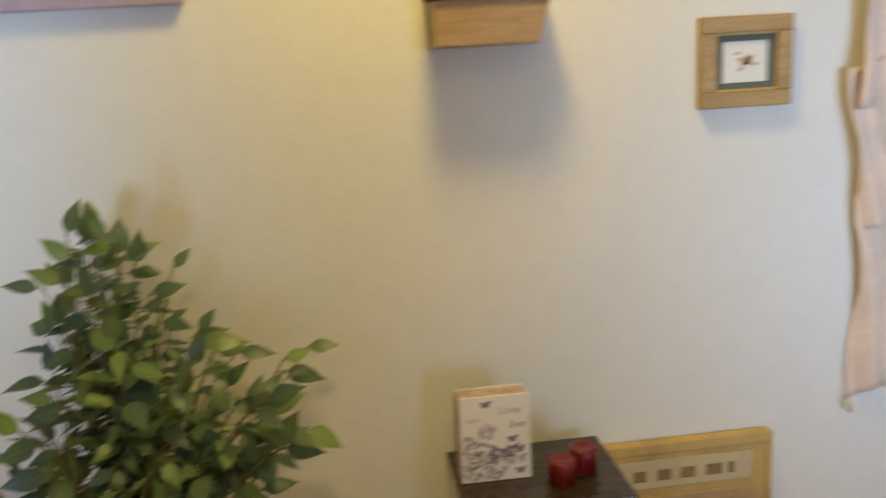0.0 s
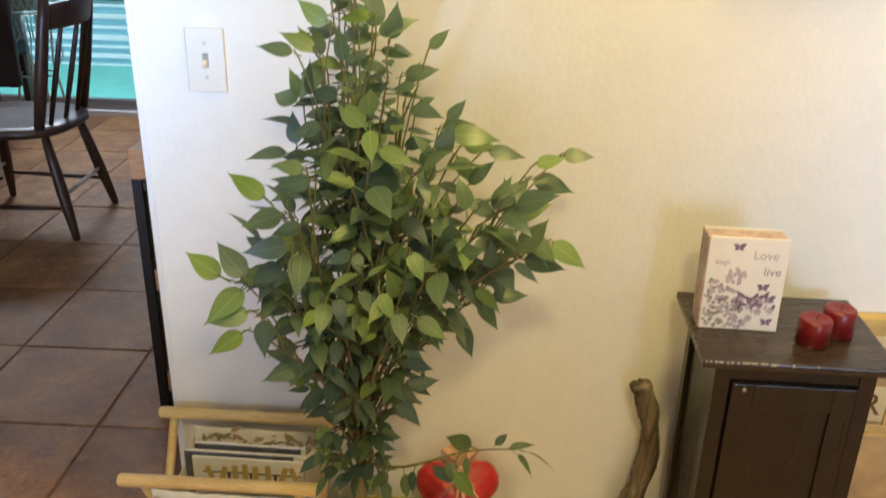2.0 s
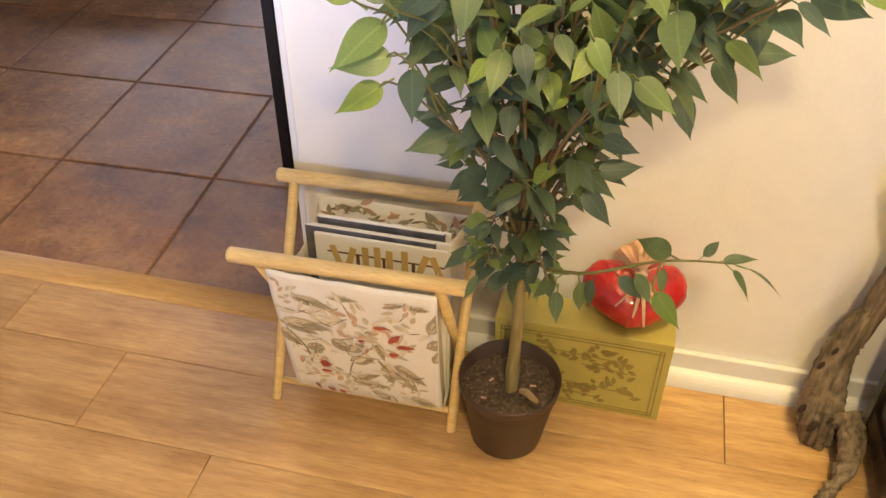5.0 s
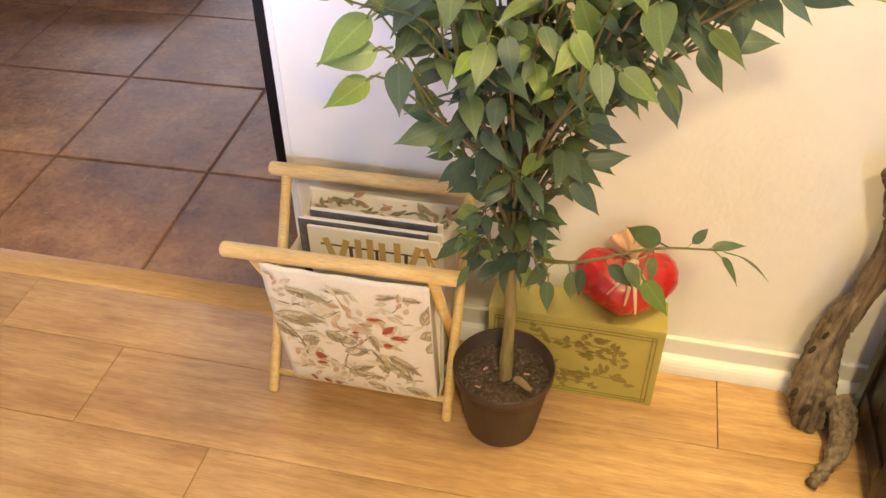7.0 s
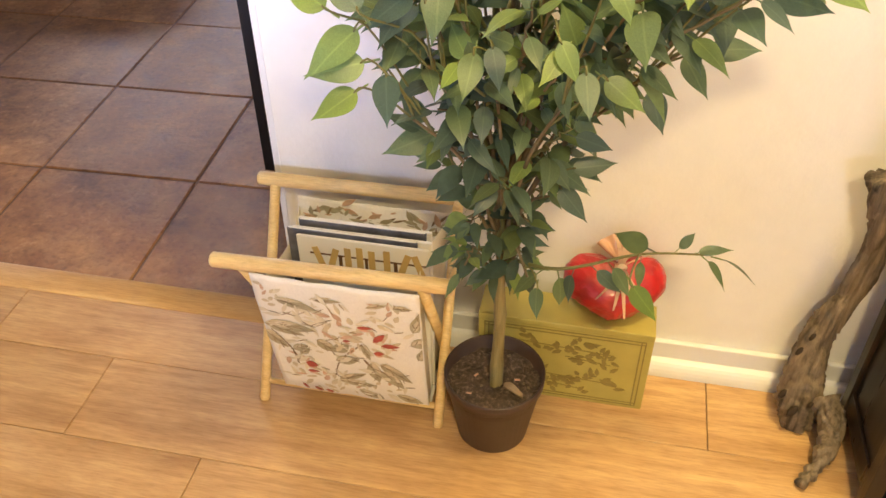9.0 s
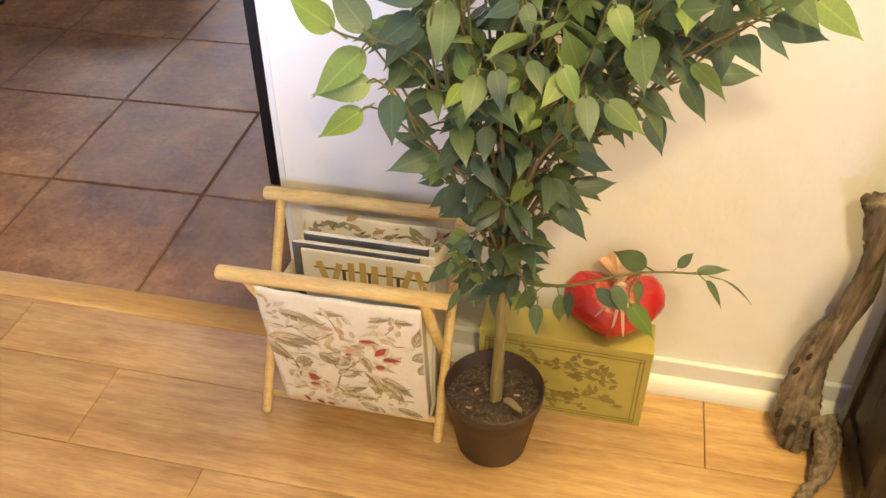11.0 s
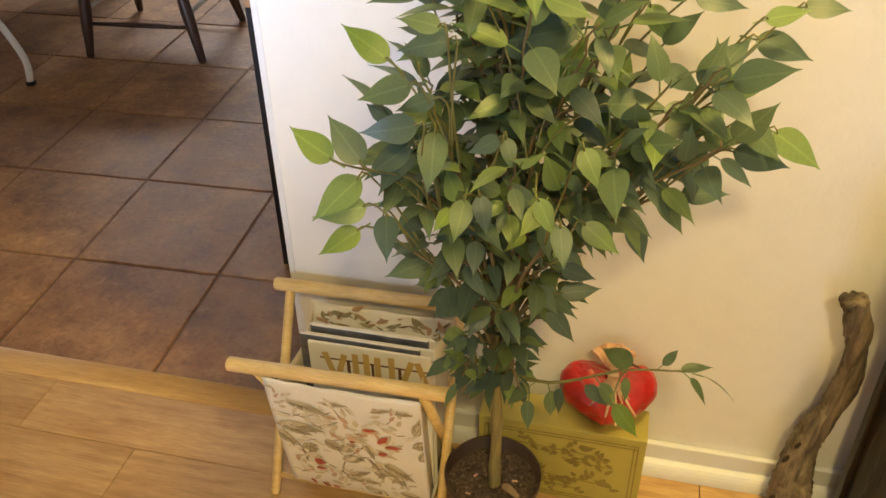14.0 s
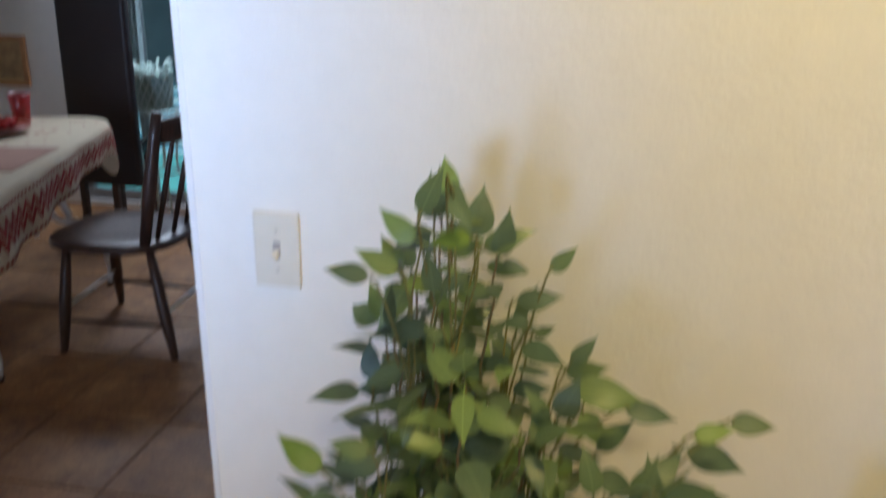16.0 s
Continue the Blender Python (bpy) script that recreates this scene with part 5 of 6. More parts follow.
# ---------------------------------------------------------------- the sign and what hangs on the wall
def sign():
    s = thing("vintage_sign_board", "tall aged ochre poster board with carved panels behind the cabinet", "sign", (1.33, -0.004, 0.0))
    w, top = 0.372, 0.662
    part("board", box(0, w, -0.022, 0, 0.0, top, 0.003), M["sign"], s)
    for x0, x1, z0, z1 in ((-0.002, w + 0.002, top - 0.022, top), (w - 0.012, w + 0.002, 0.0, top - 0.0225)):
        part("frame_moulding", box(x0, x1, -0.027, -0.0222, z0, z1, 0.002), M["sign"], s)
    part("title_panel", box(0.02, w - 0.045, -0.0255, -0.0222, 0.562, 0.624, 0.001), M["sign_pale"], s, "pale panel with lettering as bars")
    for x, wide in ((0.066, 0.028), (0.119, 0.030), (0.170, 0.032), (0.226, 0.036), (0.275, 0.014)):
        part("title_bar", box(x, x + wide, -0.0262, -0.0256, 0.578, 0.603, 0.0002, seg=1), M["sign_ink"], s, "faded brown lettering as plain bar")
    for z0, z1 in ((0.425, 0.545), (0.215, 0.41), (0.03, 0.20)):
        p = part("picture_panel", box(0.02, w - 0.03, -0.0255, -0.0222, z0, z1, 0.001), M["sign_brown"], s, "brown aged picture panel")
        rim = bmesh.new()
        for a, b, c, e in ((0.02, w - 0.03, z1 - 0.006, z1), (0.02, w - 0.03, z0, z0 + 0.006)):
            box(a, b, -0.0275, -0.0257, c, e, bm=rim)
        part("panel_rim", rim, M["sign"], p)
    initial = part("letter_panel", box(0.046, 0.104, -0.0285, -0.0257, 0.440, 0.517, 0.001), M["sign_pale"], s, "pale panel with a carved initial")
    part("divider", box(0.106, 0.111, -0.0290, -0.0257, 0.432, 0.538, 0.001), M["sign"], initial)
    words("letter", "R", 0.07, Matrix.Translation((0.053, -0.0292, 0.455)) @ FRONT, M["brown_ink"], s, "brown carved letter")


sign()


def picture(name, label, x0, x1, z0, z1, rail, wood_m, mat_m, inner, depth=0.022):
    p = thing(name, label, "picture", (x0, -0.002, z0))
    w, h = x1 - x0, z1 - z0
    for a, b, c, e in ((0, w, 0, rail), (0, w, h - rail, h), (0, rail, rail, h - rail), (w - rail, w, rail, h - rail)):
        part("frame", box(a, b, -depth, 0, c, e, 0.003), wood_m, p)
    for a, b, c, e in ((rail, w - rail, rail, rail + 0.004), (rail, w - rail, h - rail - 0.004, h - rail)):
        part("inner_lip", box(a, b, -depth + 0.004, -0.008, c, e, 0.001), M["gold"], p)
    part("mat", box(rail, w - rail, -0.008, -0.003, rail, h - rail), mat_m, p, "grey-green picture mat")
    if inner:
        i = inner
        part("print", box(i, w - i, -0.0095, -0.0082, i, h - i), M["paper"], p, "small white print")
        bm = bmesh.new()
        rnd = random.Random(2)
        for k in range(12):
            flat_shape(leaf_outline(w / 2 + rnd.gauss(0, 0.006), h / 2 + rnd.gauss(0, 0.012), 0.016, 0.007, rnd.uniform(0, 360)), Matrix.Translation((0, -0.0096, 0)) @ FRONT, bm, 0.0003)
        part("motif", bm, M["rose"], p, "faded brown motif")
    return p


picture("framed_picture", "small honey-coloured wooden frame with a grey-green mat", 1.538, 1.722, 1.346, 1.518, 0.031, M["honey"], M["mat_green"], 0.047)


def lilac_picture():
    p = thing("lilac_wall_frame", "wide lilac-framed picture hanging on the white wall", "picture", (-0.02, -0.002, 1.588))
    w, h, r = 0.612, 0.42, 0.03
    for a, b, c, e in ((0, w, 0, r), (0, w, h - r, h), (0, r, r, h - r), (w - r, w, r, h - r)):
        part("frame", box(a, b, -0.022, 0, c, e, 0.003), M["lilac"], p)
    part("print", box(r, w - r, -0.009, -0.003, r, h - r), M["paper"], p)


lilac_picture()


def wall_pocket():
    """A tapering wooden wall box on the wall, its front wider at the top."""
    s = thing("wooden_wall_shelf", "small honey wood wall box with a tapering front board", "shelf", (1.02, -0.001, 1.488))

    def slab(a0, a1, b0, b1, y0, y1, z0, z1):
        bm = bmesh.new()
        lo = [bm.verts.new((x, y, z0)) for x, y in ((a0, y0), (a1, y0), (a1, y1), (a0, y1))]
        hi = [bm.verts.new((x, y, z1)) for x, y in ((b0, y0), (b1, y0), (b1, y1), (b0, y1))]
        bm.faces.new(lo[::-1])
        bm.faces.new(hi)
        for k in range(4):
            bm.faces.new((lo[k], lo[(k + 1) % 4], hi[(k + 1) % 4], hi[k]))
        return bm
    part("back", slab(0.0, 0.182, 0.0, 0.205, -0.012, 0, 0, 0.085), M["honey"], s)
    part("front_board", slab(0.0, 0.182, 0.0, 0.205, -0.108, -0.097, 0.004, 0.08), M["honey"], s)
    part("bottom", slab(0.0, 0.182, 0.0, 0.184, -0.0965, -0.0125, 0.0, 0.010), M["honey"], s)
    part("side", slab(0.0, 0.009, 0.0, 0.009, -0.0965, -0.0125, 0.0105, 0.08), M["honey"], s)
    part("side", slab(0.173, 0.182, 0.196, 0.205, -0.0965, -0.0125, 0.0105, 0.08), M["honey"], s)
    part("top_board", box(-0.006, 0.218, -0.118, 0, 0.0855, 0.098, 0.003), M["honey"], s)


wall_pocket()


def hanging_cloth():
    """A cascade of three ruffled tiers, each stepping out from under the one above."""
    c = thing("hanging_cloth", "salmon cloth hanging in ruffled tiers on the wall with cream tassels", "textile", (1.875, -0.004, 0.0))
    tiers = [(1.93, 1.33, -0.035, 0.012, 0.034), (1.42, 1.09, -0.034, 0.045, 0.026), (1.15, 0.715, 0.0, 0.012, 0.017)]
    for k, (top, low, x0, slant, front) in enumerate(tiers):
        def f(u, v):
            edge = x0 + slant * v * v - 0.010 * math.sin(v * 7 + k)
            z = top - v * (top - low) * (1 - 0.35 * u) - 0.012 * math.sin(u * 17 + k)
            x = edge + (0.50 - 0.05 * v) * u
            y = -front - (0.006 + 0.012 * v) * math.sin(u * 34 + 2.0 * math.sin(v * 3 + k)) - 0.008 * noise.noise(Vector((u * 9, v * 6, k * 3.0)))
            return Vector((x, min(-0.004, y), z))
        part("tier", grid_sheet(90, 26, f, 0.0025), M["salmon"], c, "salmon woven cloth in ruffled folds", True)
    for k in range(6):
        p = f(k / 5, 1.0)
        part("tassel", tube([p + Vector((0, 0, 0.004)), p - Vector((0, 0, 0.008)), p - Vector((0, 0, 0.030))], [0.003, 0.006, 0.007], 8), M["tassel"], c, smooth=True)
    part("rod", tube([(0.02, -0.05, 1.93), (0.56, -0.05, 1.93)], [0.008, 0.008], 14), M["honey"], c, smooth=True)


hanging_cloth()


def light_switch():
    s = thing("light_switch", "ivory plastic toggle light switch plate on the wall", "light switch", (0.1365, -0.0005, 1.093))
    part("plate", box(-0.0355, 0.0355, -0.0055, 0, -0.0575, 0.0575, 0.003, seg=3), M["ivory"], s)
    part("slot", box(-0.0055, 0.0055, -0.0065, -0.0052, -0.0125, 0.0125, 0.0008), M["grey_ink"], s, "dark toggle slot")
    t = box(-0.004, 0.004, -0.013, 0.0, -0.0045, 0.0045, 0.0012)
    bmesh.ops.transform(t, matrix=pose(0, -0.005, -0.002, 35, 0, 0), verts=t.verts)
    part("toggle", t, M["ivory"], s, "ivory toggle lever")
    for z in (0.030, -0.030):
        sc = part("screw", lathe([(0.001, 0), (0.0032, 0.0002), (0.0028, 0.0012), (0.001, 0.0015)], 12), M["screw"], s, smooth=True)
        sc.matrix_basis = pose(0, -0.0055, z, 90, 0, 0)


light_switch()


# ---------------------------------------------------------------- the dining area
def shelf_unit():
    s = thing("wood_and_metal_shelf", "narrow shelf with black metal frame and orange wood boards", "shelf", (-0.25, 0.47, 0))
    w, dp = 0.55, 0.30
    for x in (0.0, w - 0.026):
        for y in (0.0, dp - 0.026):
            part("post", box(x, x + 0.026, y, y + 0.026, 0, 0.69, 0.001), M["black"], s)
    for z in (0.05, 0.36, 0.66):
        for y in (0.0, dp - 0.026):
            part("rail", box(0.027, w - 0.027, y + 0.004, y + 0.022, z, z + 0.022, 0.001), M["black"], s)
    for z in (0.073, 0.383, ):
        part("board", box(0.004, w - 0.004, 0.027, dp - 0.027, z, z + 0.02, 0.002), M["crate"], s)
        part("board_edge", box(0.03, w - 0.03, 0.001, 0.020, z, z + 0.06, 0.002), M["crate"], s)
    part("top_board", box(0.0, w, 0.0, dp, 0.6905, 0.768, 0.003), M["crate"], s, "thick orange wooden top")


shelf_unit()


def dining_chair():
    c = thing("dining_chair", "dark brown wooden spindle-back chair on the tile floor", "chair")
    feet = {"fr": (-1.045, 1.625), "br": (-1.075, 2.065), "fl": (-1.505, 1.585), "bl": (-1.575, 2.095)}
    tops = {"fr": (-1.145, 1.685), "br": (-1.165, 2.005), "fl": (-1.49, 1.665), "bl": (-1.525, 2.01)}

    def seat(u, v):
        a = math.tau * u
        ex = abs(math.cos(a)) ** 0.7 * math.copysign(1, math.cos(a))
        ey = abs(math.sin(a)) ** 0.7 * math.copysign(1, math.sin(a))
        return ex, ey
    bm = bmesh.new()
    prof = [(0.90, 0.412), (1.0, 0.425), (1.0, 0.446), (0.95, 0.455), (0.6, 0.446), (0.02, 0.443)]
    rings = []
    for f, z in prof:
        rings.append([bm.verts.new((-1.335 + 0.262 * f * seat(k / 44, 0)[0], 1.838 + 0.245 * f * seat(k / 44, 0)[1] * (1.0 - 0.06 * seat(k / 44, 0)[0]), z)) for k in range(44)])
    for a, b in zip(rings, rings[1:]):
        for k in range(44):
            bm.faces.new((a[k], a[(k + 1) % 44], b[(k + 1) % 44], b[k]))
    bm.faces.new(rings[0][::-1])
    bm.faces.new(rings[-1])
    part("seat", bm, M["chairwood"], c, "saddled dark wooden seat", True)
    mids = {}
    for k in feet:
        f, t = Vector((*feet[k], 0)), Vector((*tops[k], 0.42))
        line = [f.lerp(t, u) for u in (0, 0.02, 0.25, 0.45, 0.75, 1)]
        part("leg", tube(line, [0.012, 0.015, 0.021, 0.024, 0.021, 0.016], 14), M["chairwood"], c, smooth=True)
        mids[k] = f.lerp(t, 0.42)
    for a, b in (("fr", "br"), ("fl", "bl"), ("fr", "fl"), ("br", "bl")):
        p, q = mids[a], mids[b]
        if a in ("fr", "br") and b in ("fl", "bl"):
            p, q = p - Vector((0, 0, 0.05)), q - Vector((0, 0, 0.05))
        # the two side stretchers are paler than the rest of the chair
        part("stretcher", tube([p, p.lerp(q, 0.5), q], [0.007, 0.010, 0.007], 10), M["pale_rod"] if a[1] == b[1] and a[0] != b[0] else M["chairwood"], c, smooth=True)
    # the back leans outwards, two stout posts and four spindles under a curved rail
    ya, yb = 1.665, 2.040
    for i in (0, 1, 2.5, 4, 5):
        f = i / 5
        y = ya + (yb - ya) * f
        bow = 0.03 * math.sin(f * math.pi)
        lo, hi = Vector((-1.150 + bow * 0.5, y, 0.448)), Vector((-1.060 + bow, 1.690 + 0.368 * f, 0.955 if i in (0, 5) else 0.865))
        r = 0.0225 if i in (0, 5) else 0.010
        part("post" if i in (0, 5) else "spindle", tube([lo, lo.lerp(hi, 0.4), lo.lerp(hi, 0.8), hi], [r * 0.9, r * 1.15, r, r * 0.8], 12), M["chairwood"], c, smooth=True)

    def rail(u, v):
        y = 1.680 + 0.385 * u
        bow = 0.052 * math.sin(u * math.pi)
        return Vector((-1.090 + bow + 0.02 * v, y, 0.835 + 0.09 * v + 0.010 * math.sin(u * math.pi) * v))
    part("top_rail", grid_sheet(16, 4, rail, 0.018), M["chairwood"], c, "curved dark top rail", True)


dining_chair()


def leather_chair():
    c = thing("high_back_chair", "tall dark brown leather dining chair beside the table", "chair", (-2.13, 2.93, 0), turn=0)
    bk = box(-0.20, 0.20, -0.03, 0.03, 0.30, 1.42, 0.025, seg=3)
    for v in bk.verts:
        v.co.y += 0.02 * (v.co.z - 0.30)
    part("backrest", bk, M["leather"], c, "tall padded leather backrest", True)
    part("seat", box(-0.23, 0.04, 0.02, 0.40, 0.40, 0.49, 0.025, seg=3), M["leather"], c, smooth=True)
    for x in (-0.20, 0.0):
        for y in (0.01, 0.35):
            part("leg", box(x, x + 0.035, y, y + 0.035, 0, 0.40, 0.003), M["chairwood"], c)


leather_chair()


def dining_table():
    """A long table turned a little; its cloth hangs over the edge with a printed border."""
    m = pose(-1.585, 1.88, 0, 0, 0, 17)
    t = thing("dining_table", "white metal dining table under a patterned cloth", "table")
    t.matrix_basis = m

    def slab(x0, x1, ya, yb, z0, z1, r):
        """A board with one round corner."""
        arc = [(x1 - r + r * math.cos(a), yb - r + r * math.sin(a)) for a in [math.pi / 2 * k / 10 for k in range(11)]]
        ring = [(x0, ya), (x1, ya)] + arc + [(x0, yb)]
        bm = bmesh.new()
        lo, hi = [bm.verts.new((x, y, z0)) for x, y in ring], [bm.verts.new((x, y, z1)) for x, y in ring]
        bm.faces.new(lo[::-1])
        bm.faces.new(hi)
        for k in range(len(ring)):
            n = (k + 1) % len(ring)
            bm.faces.new((lo[k], lo[n], hi[n], hi[k]))
        return bm
    part("tabletop", slab(-0.98, -0.015, -0.78, 0.70, 0.715, 0.742, 0.21), M["white_metal"], t)
    for y, near in ((-0.54, -0.164), (0.45, -0.042)):
        for x0, x1 in ((near, near - 0.22), (-0.9, -0.68)):
            line = spline([(x0, y, 0.012), (x0 - 0.0, y, 0.12), (x0 + (x1 - x0) * 0.4, y, 0.30), (x1, y, 0.33), (x1 + (x1 - x0) * 0.3, y, 0.55), (x1 + (x1 - x0) * 0.3, y, 0.715)], 24)
            part("leg", tube(line, [0.013] * 24, 10), M["white_metal"], t, "white enamelled tube leg", True)
            part("foot", lathe([(0.012, 0), (0.018, 0.002), (0.018, 0.012), (0.012, 0.016)], 12, centre=(x0, y, 0)), M["black"], t)
    for a, b in (((-2.012, 2.30, 0.46), (-1.93, 2.30, 0.315)), ((-2.136, 2.30, 0.40), (-2.131, 2.30, 0.21))):
        strut = m.inverted() @ Vector(a), m.inverted() @ Vector(b)
        part("brace", tube([strut[0] + (strut[0] - strut[1]) * 1.2, strut[0], strut[1]], [0.016, 0.020, 0.016], 10), M["white_metal"], t, "white painted brace under the table", True)
    cl = thing("tablecloth", "beige tablecloth with red zigzag border hanging over the table", "tablecloth")
    cl.matrix_basis = m
    hw, y0, y1, r = 1.0, -0.80, 0.72, 0.22

    def edge(s):
        """A point of the table's rounded outline, 0..1 along near side and end, with its outward way."""
        L1, L2, arc = (y1 - y0) - r, hw - r, r * math.pi / 2
        d = s * (L1 + arc + L2)
        if d < L1:
            return Vector((0, y0 + d, 0)), Vector((1, 0, 0))
        if d < L1 + arc:
            a = (d - L1) / r
            return Vector((-r + r * math.cos(a), y1 - r + r * math.sin(a), 0)), Vector((math.cos(a), math.sin(a), 0))
        return Vector((-r - (d - L1 - arc), y1, 0)), Vector((0, 1, 0))

    def drop(u, v):
        p, n = edge(u)
        corner = math.exp(-((u - 0.607) / 0.038) ** 2)
        wave = 0.014 * math.sin(u * 46) * v
        length = 0.135 + 0.14 * corner + 0.11 * max(0.0, 1 - u / 0.42)
        return p + n * (0.004 + 0.012 * math.sin(min(1, v * 4) * math.pi / 2) + wave + 0.012 * corner * v) + Vector((0, 0, 0.7515 - length * v))
    part("drop", grid_sheet(120, 10, drop, 0.0015), M["cloth"], cl, smooth=True)
    part("top_cloth", slab(-hw, 0.004, y0, y1 + 0.004, 0.7435, 0.7525, r), M["cloth"], cl)
    zig = bmesh.new()
    n = 76
    for k in range(n):
        u = k / n
        for v0, v1 in ((0.35, 0.55), (0.55, 0.75)):
            f = (v0 if k % 2 else v1, v1 if k % 2 else v0)
            pts = [drop(u, f[0] - 0.07), drop(u + 1 / n, f[1] - 0.07), drop(u + 1 / n, f[1] + 0.07), drop(u, f[0] + 0.07)]
            q = [zig.verts.new(p + edge(u)[1] * 0.0035) for p in pts]
            zig.faces.new(q)
    for k in range(n):
        u = k / n
        for v in (0.16, 0.90):
            q = [zig.verts.new(drop(a, b) + edge(u)[1] * 0.0035) for a, b in ((u, v), (u + 0.6 / n, v), (u + 0.6 / n, v + 0.06), (u, v + 0.06))]
            zig.faces.new(q)
    rnd = random.Random(21)
    for k in range(150):
        x, y = rnd.uniform(-0.9, -0.02), rnd.uniform(-0.75, 0.66)
        flat_shape(leaf_outline(x, y, rnd.uniform(0.02, 0.04), 0.014, rnd.uniform(0, 360), 4), Matrix.Translation((0, 0, 0.752)), zig, 0.0004 + 0.00008 * (k % 7))
    part("border_print", zig, M["cloth_red"], cl, "dark red zigzag border print")["kind"] = "stuff"

    def on_table(x, y):
        return (m @ Vector((x, y, 0.7525)))
    p = on_table(-0.46, 0.32)
    d = thing("serving_platter", "red-brown glazed platter on the tablecloth", "plate", p)
    part("dish", lathe([(0.10, 0), (0.12, 0.004), (0.19, 0.026), (0.196, 0.032), (0.185, 0.032), (0.11, 0.012), (0.02, 0.010)], 40), M["terracotta"], d, smooth=True)
    rnd = random.Random(6)
    g = thing("red_garland", "glittering red garland lying on the platter", "decoration", p + Vector((0, 0, 0.0125)))
    bm = bmesh.new()
    for k in range(70):
        a, q = rnd.uniform(0, 6.28), 0.13 * math.sqrt(rnd.random())
        b = bmesh.new()
        bmesh.ops.create_icosphere(b, subdivisions=1, radius=rnd.uniform(0.012, 0.022), matrix=Matrix.Translation((q * math.cos(a), q * math.sin(a), 0.018 + rnd.uniform(0, 0.025))))
        join(bm, b)
    part("bead_cluster", bm, M["foil"], g)
    cup = thing("red_cup", "red cup standing on the dining table", "cup", on_table(-0.40, 0.60))
    part("cup_body", lathe([(0.034, 0), (0.036, 0.003), (0.050, 0.128), (0.048, 0.130), (0.045, 0.126), (0.033, 0.008), (0.004, 0.006)], 28), M["foil"], cup, smooth=True)
    pm = thing("placemat", "rust woven placemat on the tablecloth", "placemat", on_table(-0.19, -0.18), turn=12)
    part("mat", box(-0.14, 0.14, -0.2, 0.2, 0, 0.004, 0.0015), M["placemat"], pm)


dining_table()


def plant_stand():
    s = thing("wire_plant_stand", "white wire stand near the glass door", "plant stand", (-2.02, 3.27, 0))
    for x in (-0.085, 0.085):
        for y in (-0.08, 0.08):
            part("leg", tube([(x * 1.25, y * 1.25, 0), (x * 0.8, y * 0.8, 0.35), (x, y, 0.655)], [0.007] * 3, 8), M["white_lace"], s, smooth=True)
    for z, r in ((0.30, 0.10), (0.655, 0.13)):
        part("shelf_ring", tube([(r * math.cos(a), r * math.sin(a), z) for a in [math.tau * k / 24 for k in range(25)]], [0.006] * 25, 8), M["white_lace"], s, smooth=True)
    for k in range(4):
        a = math.tau * k / 4 + 0.4
        line = spline([(0.09 * math.cos(a), 0.09 * math.sin(a), 0.30), (0.15 * math.cos(a), 0.15 * math.sin(a), 0.42), (0.06 * math.cos(a), 0.06 * math.sin(a), 0.52), (0.12 * math.cos(a), 0.12 * math.sin(a), 0.64)], 16)
        part("scroll", tube(line, [0.004] * 16, 6), M["white_lace"], s, smooth=True)
    b = thing("wicker_basket", "white lacy wicker basket standing on the wire stand", "basket", (-2.02, 3.27, 0.662))
    part("liner", lathe([(0.085, 0.0), (0.090, 0.004), (0.100, 0.20), (0.092, 0.205), (0.084, 0.20), (0.02, 0.195)], 28), M["basket_liner"], b, "pale green basket liner", True)
    for turn in (1, -1):
        for k in range(16):
            line = []
            for i in range(9):
                u = i / 8
                a = math.tau * (k / 16 + turn * 0.16 * u)
                r = 0.096 + 0.014 * u + 0.004 * math.sin(u * 25 + k)
                line.append((r * math.cos(a), r * math.sin(a), 0.006 + 0.205 * u))
            part("weave", tube(line, [0.0055] * 9, 6), M["white_lace"], b, smooth=True)
    part("rim", tube([(0.112 * math.cos(a), 0.112 * math.sin(a), 0.214 + 0.008 * math.sin(7 * a)) for a in [math.tau * k / 40 for k in range(41)]], [0.009] * 41, 8), M["white_lace"], b, smooth=True)
    rnd = random.Random(12)
    fol = bmesh.new()
    for k in range(26):
        a = rnd.uniform(0, 6.28)
        p = Vector((0.07 * math.cos(a), 0.07 * math.sin(a), 0.20))
        q = p + Vector((0.05 * math.cos(a), 0.05 * math.sin(a), rnd.uniform(0.02, 0.075)))
        tube(spline([p, p.lerp(q, 0.5) + Vector((0, 0, 0.02)), q], 5), [0.003, 0.006, 0.009, 0.007, 0.002], 5, fol)
    part("foliage", fol, M["white_lace"], b, "pale dried foliage in the basket")
    c = thing("lace_curtain", "narrow pale lace curtain hanging beside the glass door", "curtain", (-2.18, 3.41, 0.0))

    def hang(u, v):
        z = 2.02 - 1.86 * v
        return Vector((-0.035 + 0.075 * u + 0.010 * math.sin(z * 5), 0.016 * math.sin(u * 19 + 1.5 * z) + 0.006 * noise.noise(Vector((u * 8, z * 6, 0))), z))
    part("cloth", grid_sheet(26, 50, hang, 0.0012), M["lace"], c, "pale lace cloth with open pattern", True)
    part("rod", tube([(-0.10, 0, 2.03), (0.10, 0, 2.03)], [0.007, 0.007], 10), M["white_metal"], c, smooth=True)


plant_stand()
picture("brown_wall_picture", "brown wooden framed picture on the dining room wall", -3.41, -3.14, 0.70, 1.00, 0.03, M["crate"], M["sign_brown"], 0)
bpy.data.objects["brown_wall_picture"].matrix_basis = pose(-3.24, YN - 0.002, 0.72)


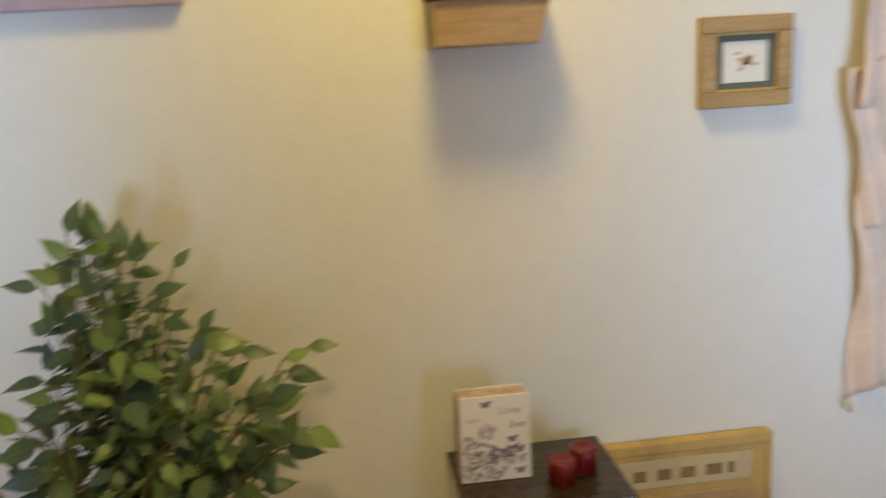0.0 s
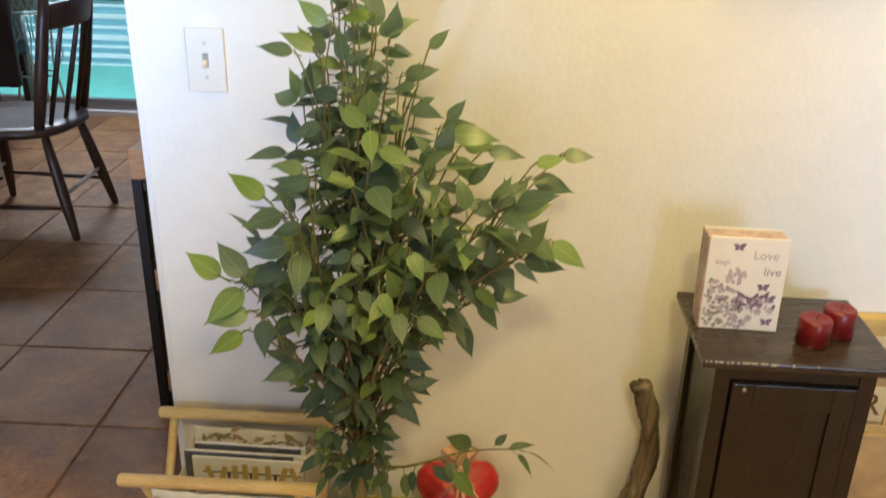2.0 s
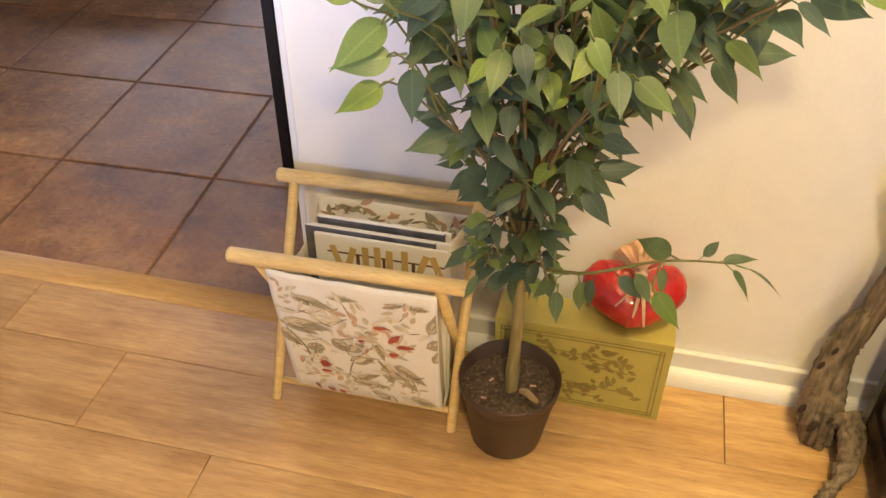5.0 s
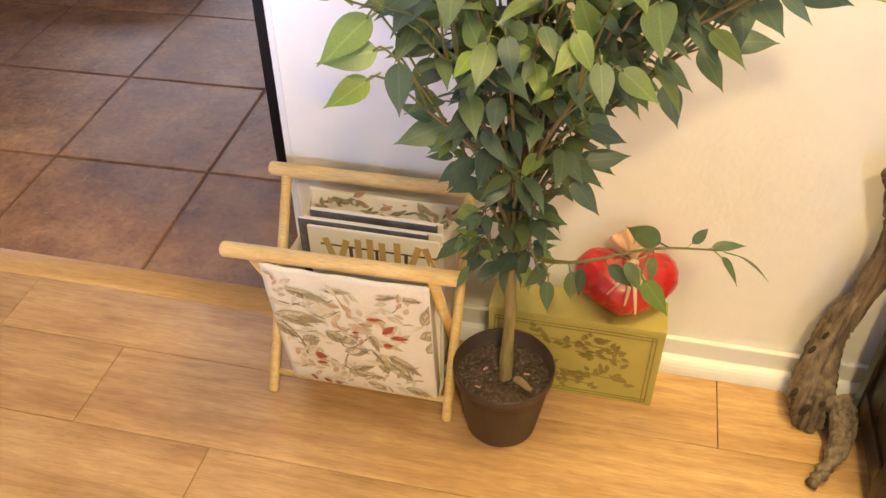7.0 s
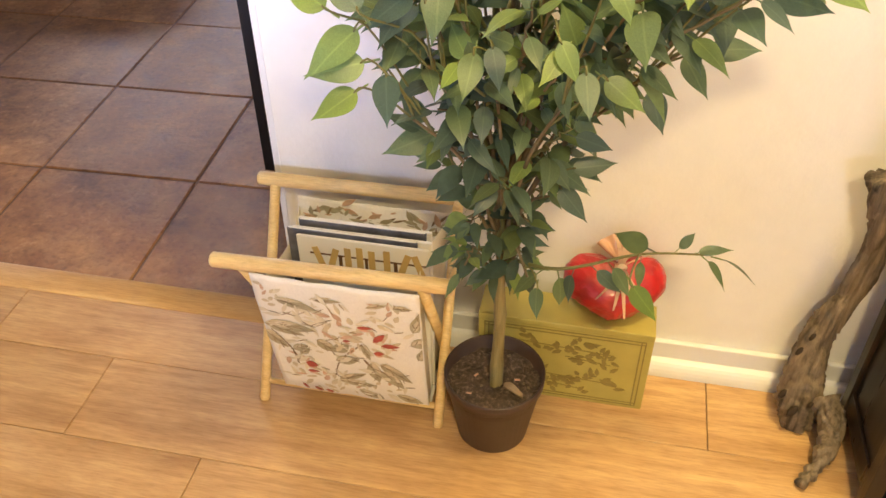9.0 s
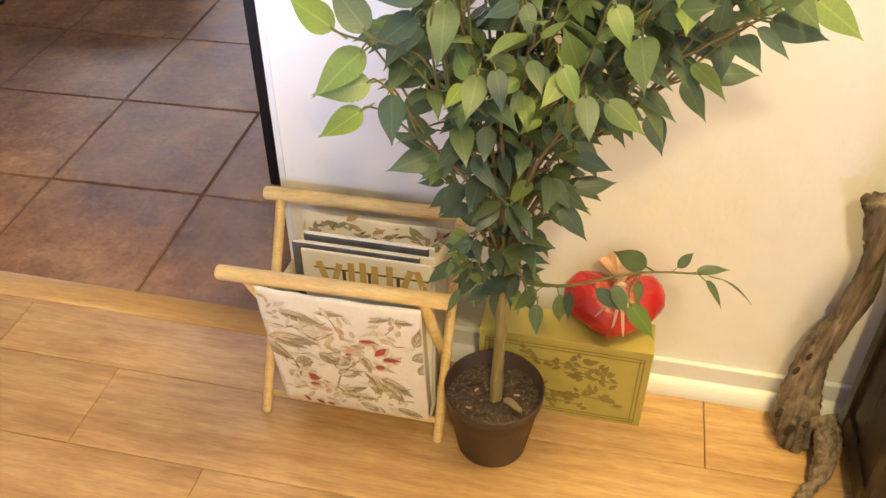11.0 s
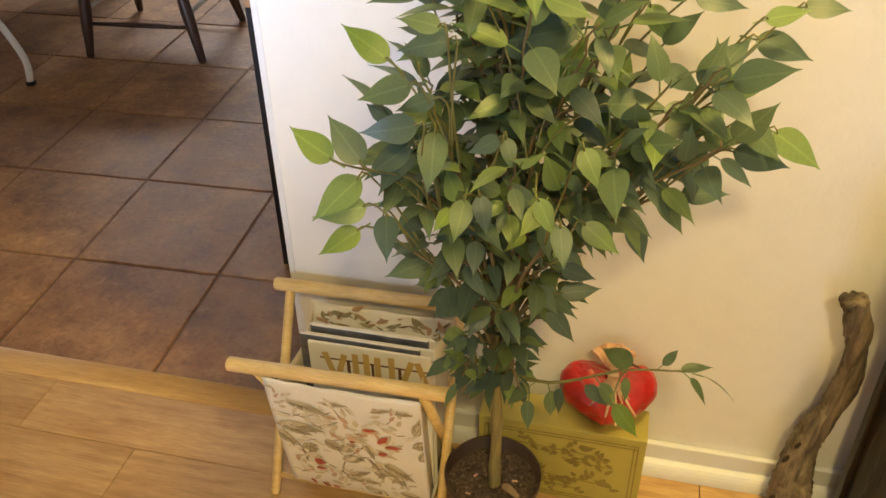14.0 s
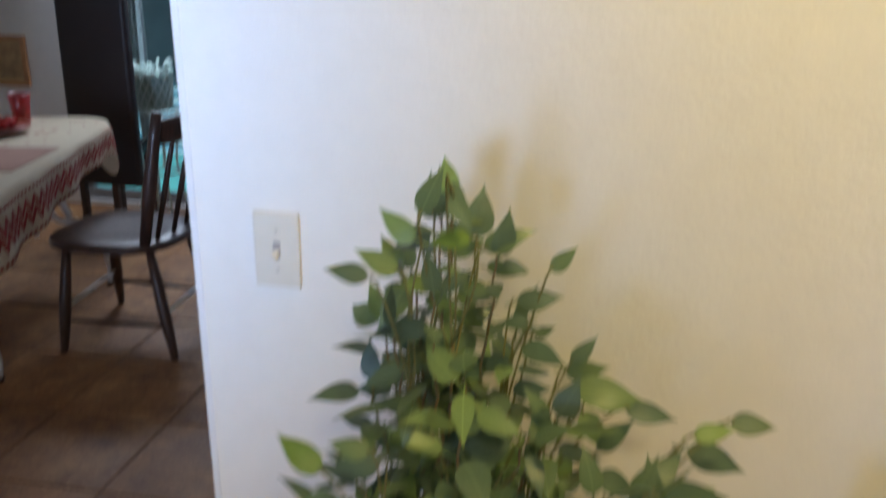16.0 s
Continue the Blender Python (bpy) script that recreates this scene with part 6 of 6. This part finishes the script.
# ---------------------------------------------------------------- floors, piece by piece
def floors():
    sub = tagged(mesh_ob("floor", box(XW, XE, YS, -0.0, -0.06, -0.008), M["brown_ink"]), "warm oak plank floor of the living room", "floor", kind="structure")
    W, LEN = 0.1865, 1.39
    rows = [0.806, -0.312, -0.050, 0.42, -0.22, 0.63, 0.12]
    cache = {}
    for k in range(18):
        y1 = -0.187 * k - 0.0005
        y0 = max(y1 - W + 0.0006, YS)
        x = rows[k % 7] - LEN * 4
        while x < XE:
            a, b = max(x + 0.0006, XW), min(x + LEN - 0.0006, XE)
            if b - a > 0.02:
                key = (round(b - a, 3), round(y1 - y0, 3))
                if key not in cache:
                    me = bpy.data.meshes.new("plank")
                    bm = box(0, b - a, 0, y1 - y0, -0.008, 0.0, 0.0011, seg=1)
                    bm.to_mesh(me)
                    bm.free()
                    me.materials.append(M["plank"])
                    cache[key] = me
                ob = new("plank", cache[key])
                ob.location = (a, y0, 0)
                ob.parent = sub
            x += LEN
    th = tube([(XW, -0.009, -0.001), (-0.003, -0.009, -0.001)], [0.034, 0.034], 20)
    for v in th.verts:
        v.co.z = max(-0.006, v.co.z * 0.21)
    tagged(mesh_ob("threshold_trim", th, M["strip"], True), "oak threshold strip between wood floor and tiles", "threshold", kind="structure")
    grout = tagged(mesh_ob("tile_floor", box(-3.5, 1.2, 0.0, YN, -0.06, -0.0045), M["grout"]), "brown stone tile floor with dark joints", "floor", kind="structure")
    S, G = 0.4085, 0.0056
    rnd = random.Random(1)
    tiles = []
    for v in range(4):
        me = bpy.data.meshes.new("tile")
        bm = box(G / 2, S - G / 2, G / 2, S - G / 2, -0.010, 0.0, 0.003, seg=1)
        for vert in bm.verts:
            vert.co.x += 0.0012 * noise.noise(vert.co * 30 + Vector((v * 7, 0, 0)))
            vert.co.y += 0.0012 * noise.noise(vert.co * 30 + Vector((0, v * 7, 3)))
        bm.to_mesh(me)
        bm.free()
        me.materials.append(M["tile"])
        tiles.append(me)
    R = pose(-0.398, 0.390, 0, 0, 0, 1.9)
    for i in range(-9, 5):
        for j in range(-1, 9):
            me = tiles[rnd.randrange(4)]
            m = R @ pose(i * S, j * S, rnd.uniform(-0.0012, 0.0005), rnd.uniform(-0.1, 0.1), rnd.uniform(-0.1, 0.1), 0)
            inv, cut = m.inverted(), bmesh.new()
            cut.from_mesh(me)
            for co, no in (((-3.5, 0, 0), (-1, 0, 0)), ((1.2, 0, 0), (1, 0, 0)), ((0, 0.001, 0), (0, -1, 0)), ((0, YN, 0), (0, 1, 0))):
                a, n = inv @ Vector(co), inv.to_3x3() @ Vector(no)
                if cut.verts and max((v.co - a).dot(n) for v in cut.verts) > 0:
                    bmesh.ops.bisect_plane(cut, geom=cut.verts[:] + cut.edges[:] + cut.faces[:], plane_co=a, plane_no=n, clear_outer=True)
            if len(cut.faces) and len(cut.verts) > 3:
                if len(cut.verts) != len(me.vertices) or any((v.co - w.co).length > 1e-6 for v, w in zip(cut.verts, me.vertices)):
                    me = bpy.data.meshes.new("tile")
                    cut.to_mesh(me)
                    me.materials.append(M["tile"])
                ob = new("tile", me)
                ob.matrix_basis = m
                ob.parent = grout
            cut.free()


floors()
